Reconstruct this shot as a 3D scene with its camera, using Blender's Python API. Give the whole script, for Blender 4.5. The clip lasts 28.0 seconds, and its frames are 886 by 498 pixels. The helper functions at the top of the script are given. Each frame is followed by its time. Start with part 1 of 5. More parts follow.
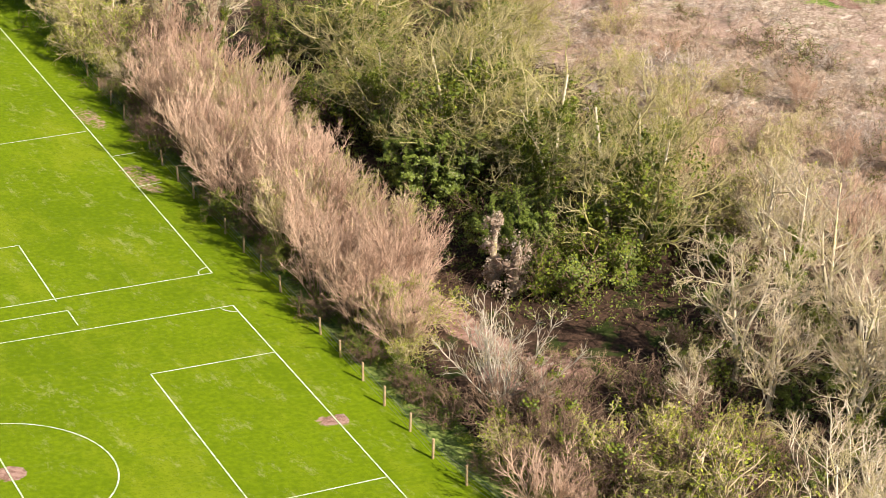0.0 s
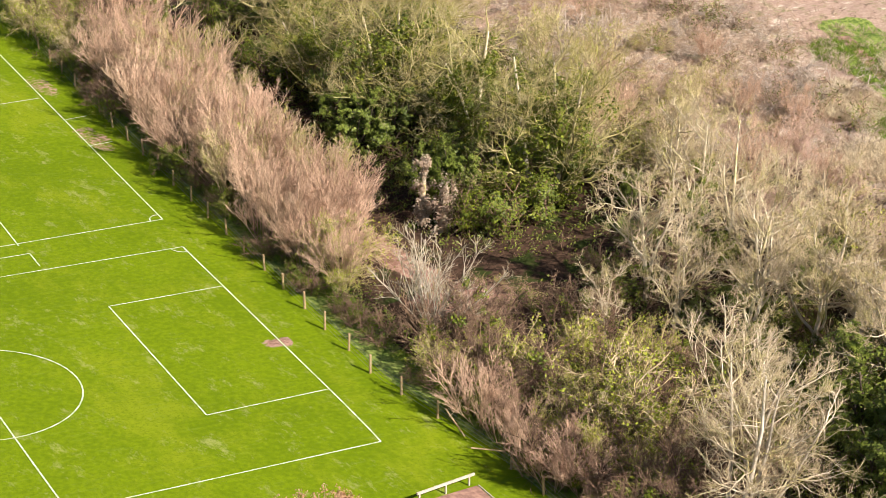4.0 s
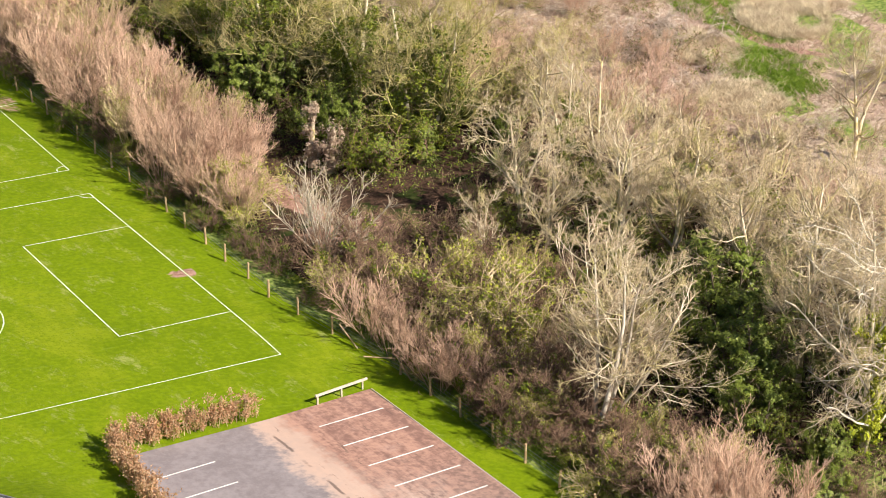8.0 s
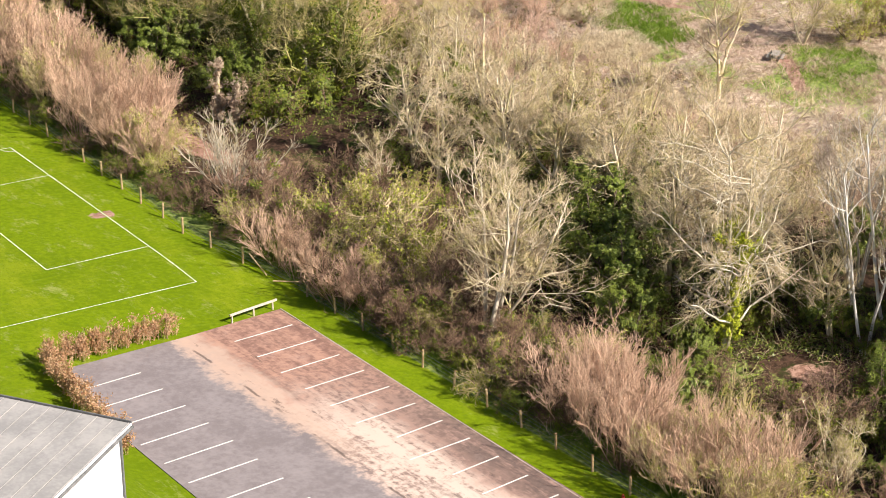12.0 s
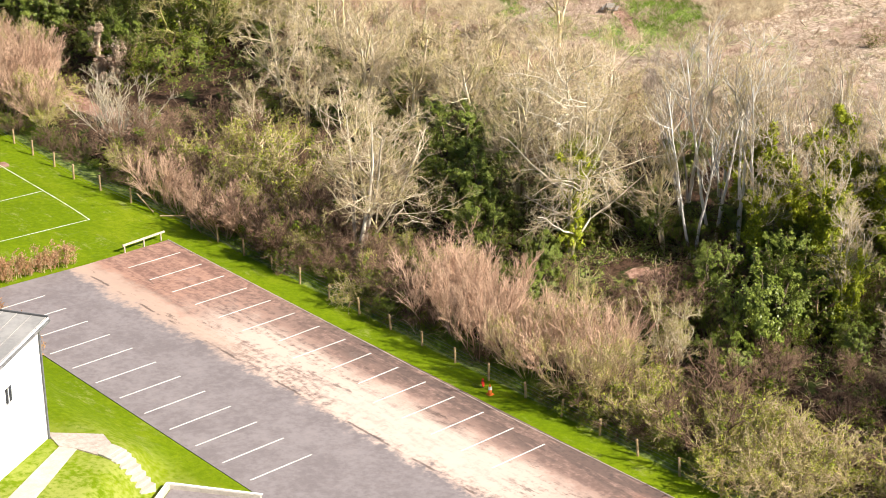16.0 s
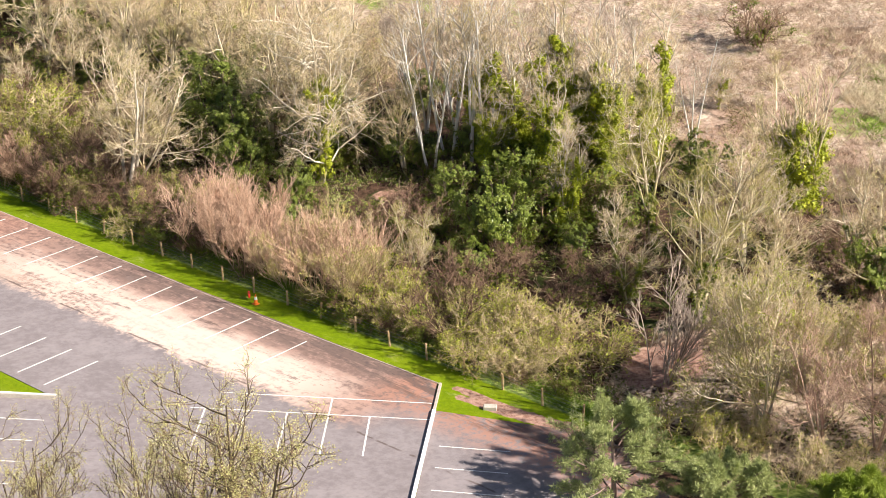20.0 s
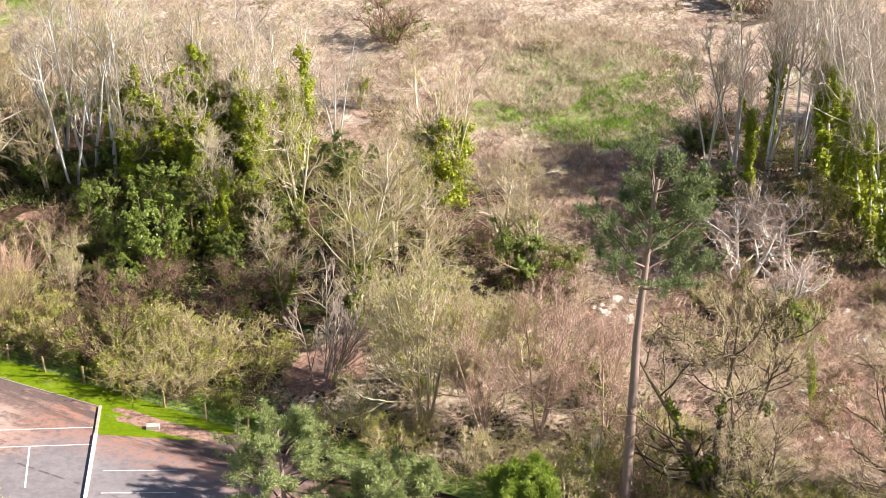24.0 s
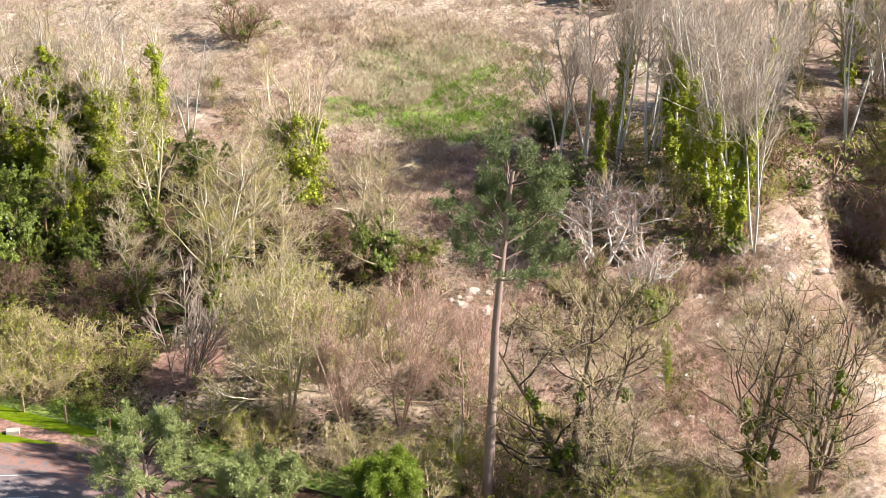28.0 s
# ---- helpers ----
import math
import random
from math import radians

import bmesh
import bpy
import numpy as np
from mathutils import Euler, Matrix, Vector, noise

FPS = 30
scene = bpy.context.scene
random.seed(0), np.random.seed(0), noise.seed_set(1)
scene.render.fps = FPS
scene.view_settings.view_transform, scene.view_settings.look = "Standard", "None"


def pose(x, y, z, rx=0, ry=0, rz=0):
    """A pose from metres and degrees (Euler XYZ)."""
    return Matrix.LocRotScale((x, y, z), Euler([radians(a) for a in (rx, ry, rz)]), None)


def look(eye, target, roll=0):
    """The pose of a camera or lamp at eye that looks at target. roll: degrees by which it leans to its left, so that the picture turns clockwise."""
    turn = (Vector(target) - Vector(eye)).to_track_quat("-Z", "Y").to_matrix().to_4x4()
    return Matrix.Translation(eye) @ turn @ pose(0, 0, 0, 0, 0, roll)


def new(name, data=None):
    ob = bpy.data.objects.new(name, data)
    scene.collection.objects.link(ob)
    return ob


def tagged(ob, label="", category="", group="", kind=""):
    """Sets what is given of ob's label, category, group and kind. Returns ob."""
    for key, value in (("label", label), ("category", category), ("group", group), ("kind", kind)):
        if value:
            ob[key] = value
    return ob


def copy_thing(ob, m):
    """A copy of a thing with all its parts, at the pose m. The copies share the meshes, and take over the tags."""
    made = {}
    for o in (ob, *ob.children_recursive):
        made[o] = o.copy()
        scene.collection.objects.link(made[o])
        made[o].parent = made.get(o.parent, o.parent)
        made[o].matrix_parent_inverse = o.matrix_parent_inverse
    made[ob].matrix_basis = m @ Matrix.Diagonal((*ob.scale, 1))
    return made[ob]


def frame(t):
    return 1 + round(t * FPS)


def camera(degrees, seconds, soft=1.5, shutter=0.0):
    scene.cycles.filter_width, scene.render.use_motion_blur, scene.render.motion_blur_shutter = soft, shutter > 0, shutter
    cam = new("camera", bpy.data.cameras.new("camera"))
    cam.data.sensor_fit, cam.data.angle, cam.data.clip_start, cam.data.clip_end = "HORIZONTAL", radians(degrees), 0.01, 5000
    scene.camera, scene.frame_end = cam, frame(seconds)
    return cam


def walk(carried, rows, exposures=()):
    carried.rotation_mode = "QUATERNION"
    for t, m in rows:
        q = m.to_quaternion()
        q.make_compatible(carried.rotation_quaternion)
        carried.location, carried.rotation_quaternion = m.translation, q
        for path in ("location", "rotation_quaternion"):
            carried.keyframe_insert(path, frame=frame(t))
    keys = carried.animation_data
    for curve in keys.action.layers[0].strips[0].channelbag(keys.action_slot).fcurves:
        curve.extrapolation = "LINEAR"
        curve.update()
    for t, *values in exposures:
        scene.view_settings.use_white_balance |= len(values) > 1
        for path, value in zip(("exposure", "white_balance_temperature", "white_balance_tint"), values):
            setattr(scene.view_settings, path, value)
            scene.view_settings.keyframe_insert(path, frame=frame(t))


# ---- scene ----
cam = camera(23.83, 28.0, 0.5)
PATH = [
    (0, look((-41.22, -29.34, 53.90), (2.31, 49.41, 10.28), 1.09)),
    (0.5, look((-41.90, -30.39, 53.99), (1.72, 48.42, 10.55), 1.22)),
    (1, look((-42.58, -31.59, 54.06), (1.06, 47.28, 10.74), 1.22)),
    (1.5, look((-43.27, -32.95, 54.08), (0.34, 45.93, 10.76), 1.14)),
    (2, look((-43.91, -34.38, 54.09), (-0.38, 44.52, 10.73), 0.73)),
    (2.5, look((-44.46, -35.72, 54.14), (-0.76, 43.09, 10.79), 0.56)),
    (3, look((-44.98, -36.90, 54.20), (-0.57, 41.59, 10.97), 0.53)),
    (3.5, look((-45.50, -37.97, 54.26), (-0.19, 40.05, 11.13), 0.55)),
    (5.5, look((-47.85, -41.79, 54.57), (-0.10, 34.78, 11.50), 0.59)),
    (6, look((-48.53, -42.95, 54.64), (-0.52, 33.50, 11.62), 0.46)),
    (6.5, look((-49.26, -44.25, 54.69), (-0.90, 31.97, 11.66), 0.34)),
    (7, look((-50.03, -45.66, 54.73), (-0.98, 30.13, 11.73), 0.28)),
    (7.5, look((-50.82, -47.04, 54.78), (-0.94, 28.24, 11.82), 0.28)),
    (8, look((-51.61, -48.39, 54.86), (-1.09, 26.46, 11.90), 0.19)),
    (8.5, look((-52.43, -49.68, 54.96), (-1.37, 24.79, 11.97), 0.12)),
    (9, look((-53.25, -50.89, 55.10), (-1.69, 23.23, 12.12), 0.09)),
    (9.5, look((-54.10, -52.12, 55.26), (-2.00, 21.59, 12.23), 0.10)),
    (10, look((-55.01, -53.39, 55.40), (-2.29, 19.90, 12.40), 0.03)),
    (10.5, look((-55.94, -54.65, 55.50), (-2.62, 18.20, 12.50), -0.06)),
    (11, look((-56.83, -55.87, 55.62), (-3.02, 16.63, 12.64), -0.04)),
    (11.5, look((-57.64, -56.99, 55.69), (-3.52, 15.30, 12.73), -0.05)),
    (13.5, look((-60.50, -60.51, 56.01), (-4.23, 10.29, 13.32), -0.23)),
    (14, look((-61.32, -61.47, 56.12), (-4.40, 8.86, 13.54), -0.28)),
    (14.5, look((-62.47, -62.82, 56.26), (-4.87, 6.96, 13.68), -0.22)),
    (15, look((-63.95, -64.60, 56.43), (-5.61, 4.51, 13.78), -0.16)),
    (15.5, look((-65.72, -66.62, 56.65), (-6.62, 1.85, 14.00), -0.27)),
    (16, look((-67.56, -68.78, 56.94), (-7.88, -0.84, 14.26), -0.35)),
    (16.5, look((-69.42, -70.94, 57.20), (-9.33, -3.36, 14.51), -0.43)),
    (17, look((-71.37, -73.08, 57.47), (-10.88, -5.85, 14.80), -0.39)),
    (17.5, look((-73.37, -75.20, 57.74), (-12.42, -8.37, 15.08), -0.45)),
    (18, look((-75.17, -77.20, 58.01), (-13.74, -10.84, 15.32), -0.50)),
    (18.5, look((-76.50, -78.78, 58.23), (-14.29, -13.25, 15.38), -0.56)),
    (19, look((-77.18, -79.54, 58.37), (-13.14, -15.80, 15.51), -0.60)),
    (19.5, look((-77.36, -79.68, 58.45), (-11.34, -17.98, 15.61), -0.58)),
    (20, look((-77.32, -79.65, 58.49), (-9.80, -19.60, 15.66), -0.59)),
    (20.5, look((-77.20, -79.61, 58.52), (-8.54, -20.88, 15.68), -0.58)),
    (22.5, look((-76.54, -79.08, 58.60), (-2.88, -26.75, 15.75), -0.32)),
    (23, look((-76.53, -78.96, 58.63), (-1.52, -28.64, 15.71), -0.26)),
    (23.5, look((-76.64, -78.94, 58.67), (-0.39, -30.53, 15.74), -0.11)),
    (24, look((-76.83, -79.01, 58.72), (0.51, -32.42, 15.74), -0.04)),
    (24.5, look((-77.02, -79.06, 58.77), (1.32, -34.23, 15.71), 0.06)),
    (25, look((-77.15, -79.05, 58.82), (2.02, -35.72, 15.76), 0.13)),
    (25.5, look((-77.24, -79.02, 58.86), (2.59, -36.89, 15.81), 0.20)),
    (26, look((-77.30, -79.02, 58.89), (2.95, -37.73, 15.82), 0.29)),
    (26.5, look((-77.38, -79.05, 58.91), (3.14, -38.26, 15.87), 0.36)),
    (27, look((-77.47, -79.07, 58.95), (3.13, -38.47, 15.88), 0.35)),
    (27.5, look((-77.56, -79.07, 58.99), (3.10, -38.61, 15.89), 0.38)),
    (28, look((-77.59, -79.08, 59.08), (3.07, -38.72, 15.88), 0.45)),
]
EXPOSURE = [(0.0, 0.76, 6500, 12), (11.6, 0.78, 6500, 12), (13.4, 0.95, 6500, 9), (18.2, 0.87, 6500, 10), (19.2, 0.9, 6500, 12), (22.5, 1.07, 6150, 11), (28.0, 1.06, 6150, 11)]
walk(cam, PATH, EXPOSURE)

# ---- light ----
SUN_EL, SUN_DIR = radians(38), Vector((0.36, -0.93, 0)).normalized()
world = bpy.data.worlds.new("sky")
scene.world = world
world.use_nodes = True
wn = world.node_tree
sky = wn.nodes.new("ShaderNodeTexSky")
sky.sky_type, sky.sun_disc, sky.sun_elevation = "NISHITA", False, SUN_EL
sky.sun_rotation = math.atan2(SUN_DIR.x, SUN_DIR.y)
wn.links.new(sky.outputs[0], wn.nodes["Background"].inputs[0])
wn.nodes["Background"].inputs[1].default_value = 0.05
sun_data = bpy.data.lights.new("sun", "SUN")
sun_data.energy, sun_data.angle, sun_data.color = 5.0, radians(0.53), (1.0, 0.915, 0.81)
sun = new("sun", sun_data)
sun_way = SUN_DIR * math.cos(SUN_EL) + Vector((0, 0, math.sin(SUN_EL)))
sun.matrix_world = look(sun_way * 200, (0, 0, 0))


# ---- materials ----
class Nodes:
    """Short wrappers round a material's node tree."""

    def __init__(self, name, rough=0.9, spec=0.2):
        self.mat = bpy.data.materials.new(name)
        self.mat.use_nodes = True
        self.t = self.mat.node_tree
        self.b = self.t.nodes["Principled BSDF"]
        self.b.inputs["Roughness"].default_value = rough
        self.b.inputs["Specular IOR Level"].default_value = spec
        self.pos = self.t.nodes.new("ShaderNodeNewGeometry").outputs["Position"]

    def put(self, value, socket):
        if hasattr(value, "node"):
            self.t.links.new(value, socket)
        else:
            socket.default_value = value

    def noise(self, scale, detail=4.0, rough=0.6, stretch=None, vec=None):
        n = self.t.nodes.new("ShaderNodeTexNoise")
        n.inputs["Scale"].default_value = scale
        n.inputs["Detail"].default_value = detail
        n.inputs["Roughness"].default_value = rough
        v = vec or self.pos
        if stretch:
            m = self.t.nodes.new("ShaderNodeMapping")
            m.inputs["Scale"].default_value = stretch[:3]
            if len(stretch) > 3:
                m.inputs["Rotation"].default_value = (0, 0, radians(stretch[3]))
            self.t.links.new(v, m.inputs[0])
            v = m.outputs[0]
        self.t.links.new(v, n.inputs["Vector"])
        return n.outputs["Fac"]

    def math(self, op, a, b=0.0, c=0.0):
        n = self.t.nodes.new("ShaderNodeMath")
        n.operation = op
        for v, s in zip((a, b, c), n.inputs):
            self.put(v, s)
        return n.outputs[0]

    def step(self, v, lo, hi):
        n = self.t.nodes.new("ShaderNodeMapRange")
        n.interpolation_type = "SMOOTHSTEP"
        for value, s in zip((v, lo, hi), n.inputs):
            self.put(value, s)
        return n.outputs[0]

    def mix(self, fac, a, b):
        n = self.t.nodes.new("ShaderNodeMix")
        n.data_type = "RGBA"
        self.put(fac, n.inputs[0])
        self.put(a if hasattr(a, "node") else (*a, 1), n.inputs[6])
        self.put(b if hasattr(b, "node") else (*b, 1), n.inputs[7])
        return n.outputs[2]

    def xyz(self):
        n = self.t.nodes.new("ShaderNodeSeparateXYZ")
        self.t.links.new(self.pos, n.inputs[0])
        return n.outputs

    def attr(self, name):
        n = self.t.nodes.new("ShaderNodeAttribute")
        n.attribute_name = name
        return n.outputs

    def rand(self):
        return self.t.nodes.new("ShaderNodeObjectInfo").outputs["Random"]

    def island(self):
        for n in self.t.nodes:
            if n.type == "NEW_GEOMETRY":
                return n.outputs["Random Per Island"]

    def done(self, col, bump=None, strength=0.4, dist=0.05):
        self.put(col if hasattr(col, "node") else (*col, 1), self.b.inputs["Base Color"])
        if bump is not None:
            n = self.t.nodes.new("ShaderNodeBump")
            n.inputs["Strength"].default_value = strength
            n.inputs["Distance"].default_value = dist
            self.t.links.new(bump, n.inputs["Height"])
            self.t.links.new(n.outputs[0], self.b.inputs["Normal"])
        return self.mat


def simple(name, a, b, scale, rough=0.9, bump=0.3, dist=0.02, spec=0.2, metal=0.0):
    m = Nodes(name, rough, spec)
    m.b.inputs["Metallic"].default_value = metal
    n = m.noise(scale)
    fine = m.noise(scale * 7.3)
    f = m.step(m.math("ADD", m.math("MULTIPLY", n, 0.6), m.math("MULTIPLY", fine, 0.4)), 0.35, 0.65)
    return m.done(m.mix(f, a, b), fine, bump, dist)


def bark(name, a, b, moss=None):
    """Bark or twig colour that differs a little from tree to tree and along the wood."""
    m = Nodes(name, 0.85, 0.15)
    f = m.math("ADD", m.math("MULTIPLY", m.noise(2.1), 0.3), m.math("MULTIPLY", m.rand(), 0.3))
    f = m.math("ADD", f, m.math("MULTIPLY", m.island(), 0.4))
    col = m.mix(m.step(f, 0.2, 0.8), [v * 0.72 for v in a], b)
    fine = m.noise(14.0)
    if moss:
        col = m.mix(m.step(m.math("ADD", m.noise(0.9), m.math("MULTIPLY", fine, 0.2)), 0.56, 0.76), col, moss)
    return m.done(col, fine, 0.5, 0.03)


def foliage(name, a, b, c, rough=0.5):
    """Leaves: each leaf its own shade, some light passing through."""
    m = Nodes(name, rough, 0.35)
    col = m.mix(m.island(), a, b)
    col = m.mix(m.step(m.noise(0.7), 0.4, 0.7), col, c)
    m.done(col)
    tr = m.t.nodes.new("ShaderNodeBsdfTranslucent")
    mx = m.t.nodes.new("ShaderNodeMixShader")
    mx.inputs[0].default_value = 0.2
    m.t.links.new(col, tr.inputs[0])
    m.t.links.new(m.b.outputs[0], mx.inputs[1])
    m.t.links.new(tr.outputs[0], mx.inputs[2])
    m.t.links.new(mx.outputs[0], m.t.nodes["Material Output"].inputs[0])
    return m.mat


def ground_material():
    m = Nodes("ground", 0.95, 0.1)
    z = m.attr("zone")
    sep = m.t.nodes.new("ShaderNodeSeparateColor")
    m.t.links.new(z["Color"], sep.inputs[0])
    lawn, straw, earth = sep.outputs
    green = z["Alpha"]
    big, mid, fine, tiny = m.noise(0.07), m.noise(0.5), m.noise(3.5), m.noise(24.0, 3)
    wob = m.math("MULTIPLY", m.math("SUBTRACT", m.math("ADD", m.math("MULTIPLY", mid, 0.5), m.math("MULTIPLY", fine, 0.5)), 0.5), 0.9)

    def mask(v, lo=0.42, hi=0.58):
        return m.step(m.math("ADD", v, wob), lo, hi)

    # mown pitch
    streak = m.noise(1.6, 3, 0.6, (0.35, 2.2, 1.0, 62))
    turf = m.mix(m.step(m.math("ADD", m.math("MULTIPLY", big, 0.4), m.math("MULTIPLY", fine, 0.6)), 0.38, 0.62), (0.12, 0.185, 0.002), (0.176, 0.253, 0.003))
    turf = m.mix(m.step(m.math("ADD", m.math("MULTIPLY", mid, 0.6), m.math("MULTIPLY", tiny, 0.4)), 0.56, 0.72), turf, (0.21, 0.265, 0.011))
    blotch = m.noise(0.22, 6, 0.7, (1.0, 0.45, 1.0, 25))
    turf = m.mix(m.math("MULTIPLY", m.step(blotch, 0.48, 0.66), 0.55), turf, (0.26, 0.31, 0.012))
    turf = m.mix(m.math("MULTIPLY", m.step(m.noise(0.9, 6, 0.8, (1.0, 0.5, 1.0, 40)), 0.54, 0.7), 0.6), turf, (0.36, 0.37, 0.12))
    turf = m.mix(m.math("MULTIPLY", m.step(streak, 0.55, 0.75), 0.3), turf, (0.2, 0.27, 0.03))
    turf = m.mix(m.math("MULTIPLY", m.step(m.noise(7.0, 4, 0.75), 0.5, 0.62), 0.5), turf, (0.085, 0.135, 0.002))
    x_, y_, _z = m.xyz()
    dry = m.math("MULTIPLY", m.step(x_, -16.5, -19.5), m.step(y_, 16.0, 9.0))
    turf = m.mix(m.math("MULTIPLY", dry, m.step(m.math("ADD", m.math("MULTIPLY", mid, 0.4), m.math("MULTIPLY", fine, 0.6)), 0.4, 0.6)), turf, (0.3, 0.33, 0.07))
    # woodland litter
    litter = m.mix(m.step(fine, 0.35, 0.65), (0.035, 0.022, 0.014), (0.1, 0.058, 0.038))
    litter = m.mix(m.step(tiny, 0.55, 0.75), litter, (0.17, 0.105, 0.07))
    litter = m.mix(m.math("MULTIPLY", m.step(mid, 0.52, 0.62), 0.8), litter, (0.035, 0.06, 0.01))
    # dead grass and bramble
    dead = m.mix(m.step(fine, 0.36, 0.64), (0.28, 0.2, 0.14), (0.58, 0.46, 0.35))
    dead = m.mix(m.step(tiny, 0.55, 0.75), dead, (0.72, 0.62, 0.5))
    dead = m.mix(m.math("MULTIPLY", m.step(big, 0.45, 0.6), 0.7), dead, (0.42, 0.28, 0.22))
    dead = m.mix(m.math("MULTIPLY", m.step(m.noise(0.9, 5, 0.7), 0.52, 0.66), 0.6), dead, (0.2, 0.24, 0.07))
    # dark noise patches: bramble shadows painted into the ground colour
    dead = m.mix(m.math("MULTIPLY", m.step(m.noise(1.3, 5, 0.75), 0.55, 0.64), 0.75), dead, (0.15, 0.105, 0.07))
    dead = m.mix(m.math("MULTIPLY", m.step(m.noise(0.55, 6, 0.75, (1.0, 1.6, 1.0, 35)), 0.55, 0.65), 0.7), dead, (0.8, 0.7, 0.55))
    # red soil
    soil = m.mix(m.step(fine, 0.35, 0.65), (0.24, 0.13, 0.095), (0.44, 0.275, 0.21))
    soil = m.mix(m.step(tiny, 0.58, 0.7), soil, (0.52, 0.36, 0.28))
    meadow = m.mix(m.step(fine, 0.35, 0.65), (0.1, 0.16, 0.03), (0.3, 0.36, 0.09))
    col = m.mix(mask(straw), litter, dead)
    col = m.mix(mask(green), col, meadow)
    col = m.mix(mask(lawn), col, turf)
    col = m.mix(mask(earth), col, soil)
    relief = m.math("ADD", m.math("MULTIPLY", fine, 0.6), m.math("MULTIPLY", tiny, 0.4))
    return m.done(col, relief, 0.5, 0.1)


def tarmac_material():
    m = Nodes("tarmac", 0.8, 0.3)
    x, y, _ = m.xyz()
    mid, fine, tiny = m.noise(0.45, 5, 0.65), m.noise(2.6, 5, 0.65), m.noise(30.0, 2)
    streak = m.noise(0.8, 5, 0.7, (1.3, 0.22, 1.0))
    grey = m.mix(m.step(m.math("ADD", m.math("MULTIPLY", mid, 0.5), m.math("MULTIPLY", fine, 0.5)), 0.38, 0.62), (0.205, 0.175, 0.175), (0.285, 0.25, 0.25))
    grey = m.mix(m.math("MULTIPLY", m.step(tiny, 0.45, 0.7), 0.4), grey, (0.3, 0.27, 0.275))
    # pale silt washed down the lane, red mud over the far bays, black grime by the kerb
    rough = m.math("SUBTRACT", m.math("ADD", m.math("MULTIPLY", mid, 0.6), m.math("MULTIPLY", fine, 0.4)), 0.5)
    dust_x = m.math("ADD", x, m.math("MULTIPLY", rough, 5.0))
    dust_y = m.math("ADD", y, m.math("MULTIPLY", rough, 16.0))
    patch = m.math("ADD", m.math("MULTIPLY", streak, 0.55), m.math("MULTIPLY", fine, 0.45))
    bays = m.math("MULTIPLY", m.step(dust_x, -7.4, -6.4), m.step(y, -11.5, -8.0))
    mud = m.mix(m.step(patch, 0.4, 0.58), (0.2, 0.125, 0.1), (0.46, 0.29, 0.225))
    mud_far = m.mix(m.step(patch, 0.38, 0.6), (0.22, 0.11, 0.08), (0.48, 0.27, 0.19))
    mud = m.mix(m.step(dust_y, 20.0, 30.0), mud, mud_far)
    col = m.mix(m.math("MULTIPLY", bays, 0.85), grey, mud)
    silt = m.math("MULTIPLY", m.math("MULTIPLY", m.step(dust_x, -7.6, -6.2), m.step(dust_x, -1.6, -3.4)), m.step(dust_y, 29.0, 19.0))
    silt = m.math("MULTIPLY", silt, m.step(y, -9.0, -3.0))
    col = m.mix(m.math("MULTIPLY", silt, m.step(patch, 0.36, 0.54)), col, (0.64, 0.505, 0.425))
    strip_n = m.math("MULTIPLY", m.math("MULTIPLY", m.step(dust_x, -8.0, -7.0), m.step(dust_x, -5.0, -6.2)), m.step(y, 16.0, 22.0))
    col = m.mix(m.math("MULTIPLY", strip_n, 0.8), col, (0.54, 0.395, 0.315))
    ex, ey = m.math("MULTIPLY", m.math("ADD", dust_x, 5.0), 0.42), m.math("MULTIPLY", m.math("SUBTRACT", y, 5.0), 0.1)
    wash = m.math("ADD", m.math("MULTIPLY", ex, ex), m.math("MULTIPLY", ey, ey))
    col = m.mix(m.math("MULTIPLY", m.step(wash, 1.0, 0.2), 0.65), col, (0.69, 0.56, 0.48))
    ends = m.math("MULTIPLY", m.step(y, -6.0, -8.6), m.step(x, -5.0, -1.0))
    col = m.mix(m.math("MULTIPLY", ends, m.step(fine, 0.35, 0.55)), col, (0.4, 0.21, 0.15))
    # broken seam between the two surfacings, and damp patches along it
    seam_x = m.math("ABSOLUTE", m.math("ADD", m.math("ADD", x, 6.9), m.math("MULTIPLY", rough, 0.5)))
    seam = m.math("MULTIPLY", m.step(seam_x, 0.12, 0.04), m.step(m.noise(0.5, 3, 0.6, (0.2, 1.0, 1.0)), 0.46, 0.56))
    damp = m.math("MULTIPLY", m.step(m.noise(0.7, 5, 0.75, (1.4, 0.4, 1.0)), 0.62, 0.68), bays)
    col = m.mix(m.math("MAXIMUM", m.math("MULTIPLY", seam, 0.75), m.math("MULTIPLY", damp, 0.65)), col, (0.1, 0.07, 0.06))
    edge = m.math("MULTIPLY", m.step(dust_x, -2.4, -0.6), m.step(streak, 0.4, 0.52))
    edge = m.math("MULTIPLY", edge, m.step(dust_y, 30.0, 14.0))
    col = m.mix(m.math("MULTIPLY", edge, 0.75), col, (0.085, 0.065, 0.06))
    dusty = m.step(m.math("ADD", m.math("MULTIPLY", mid, 0.7), m.math("MULTIPLY", fine, 0.3)), 0.56, 0.72)
    col = m.mix(m.math("MULTIPLY", dusty, 0.22), col, (0.4, 0.33, 0.31))
    return m.done(col, tiny, 0.3, 0.01)


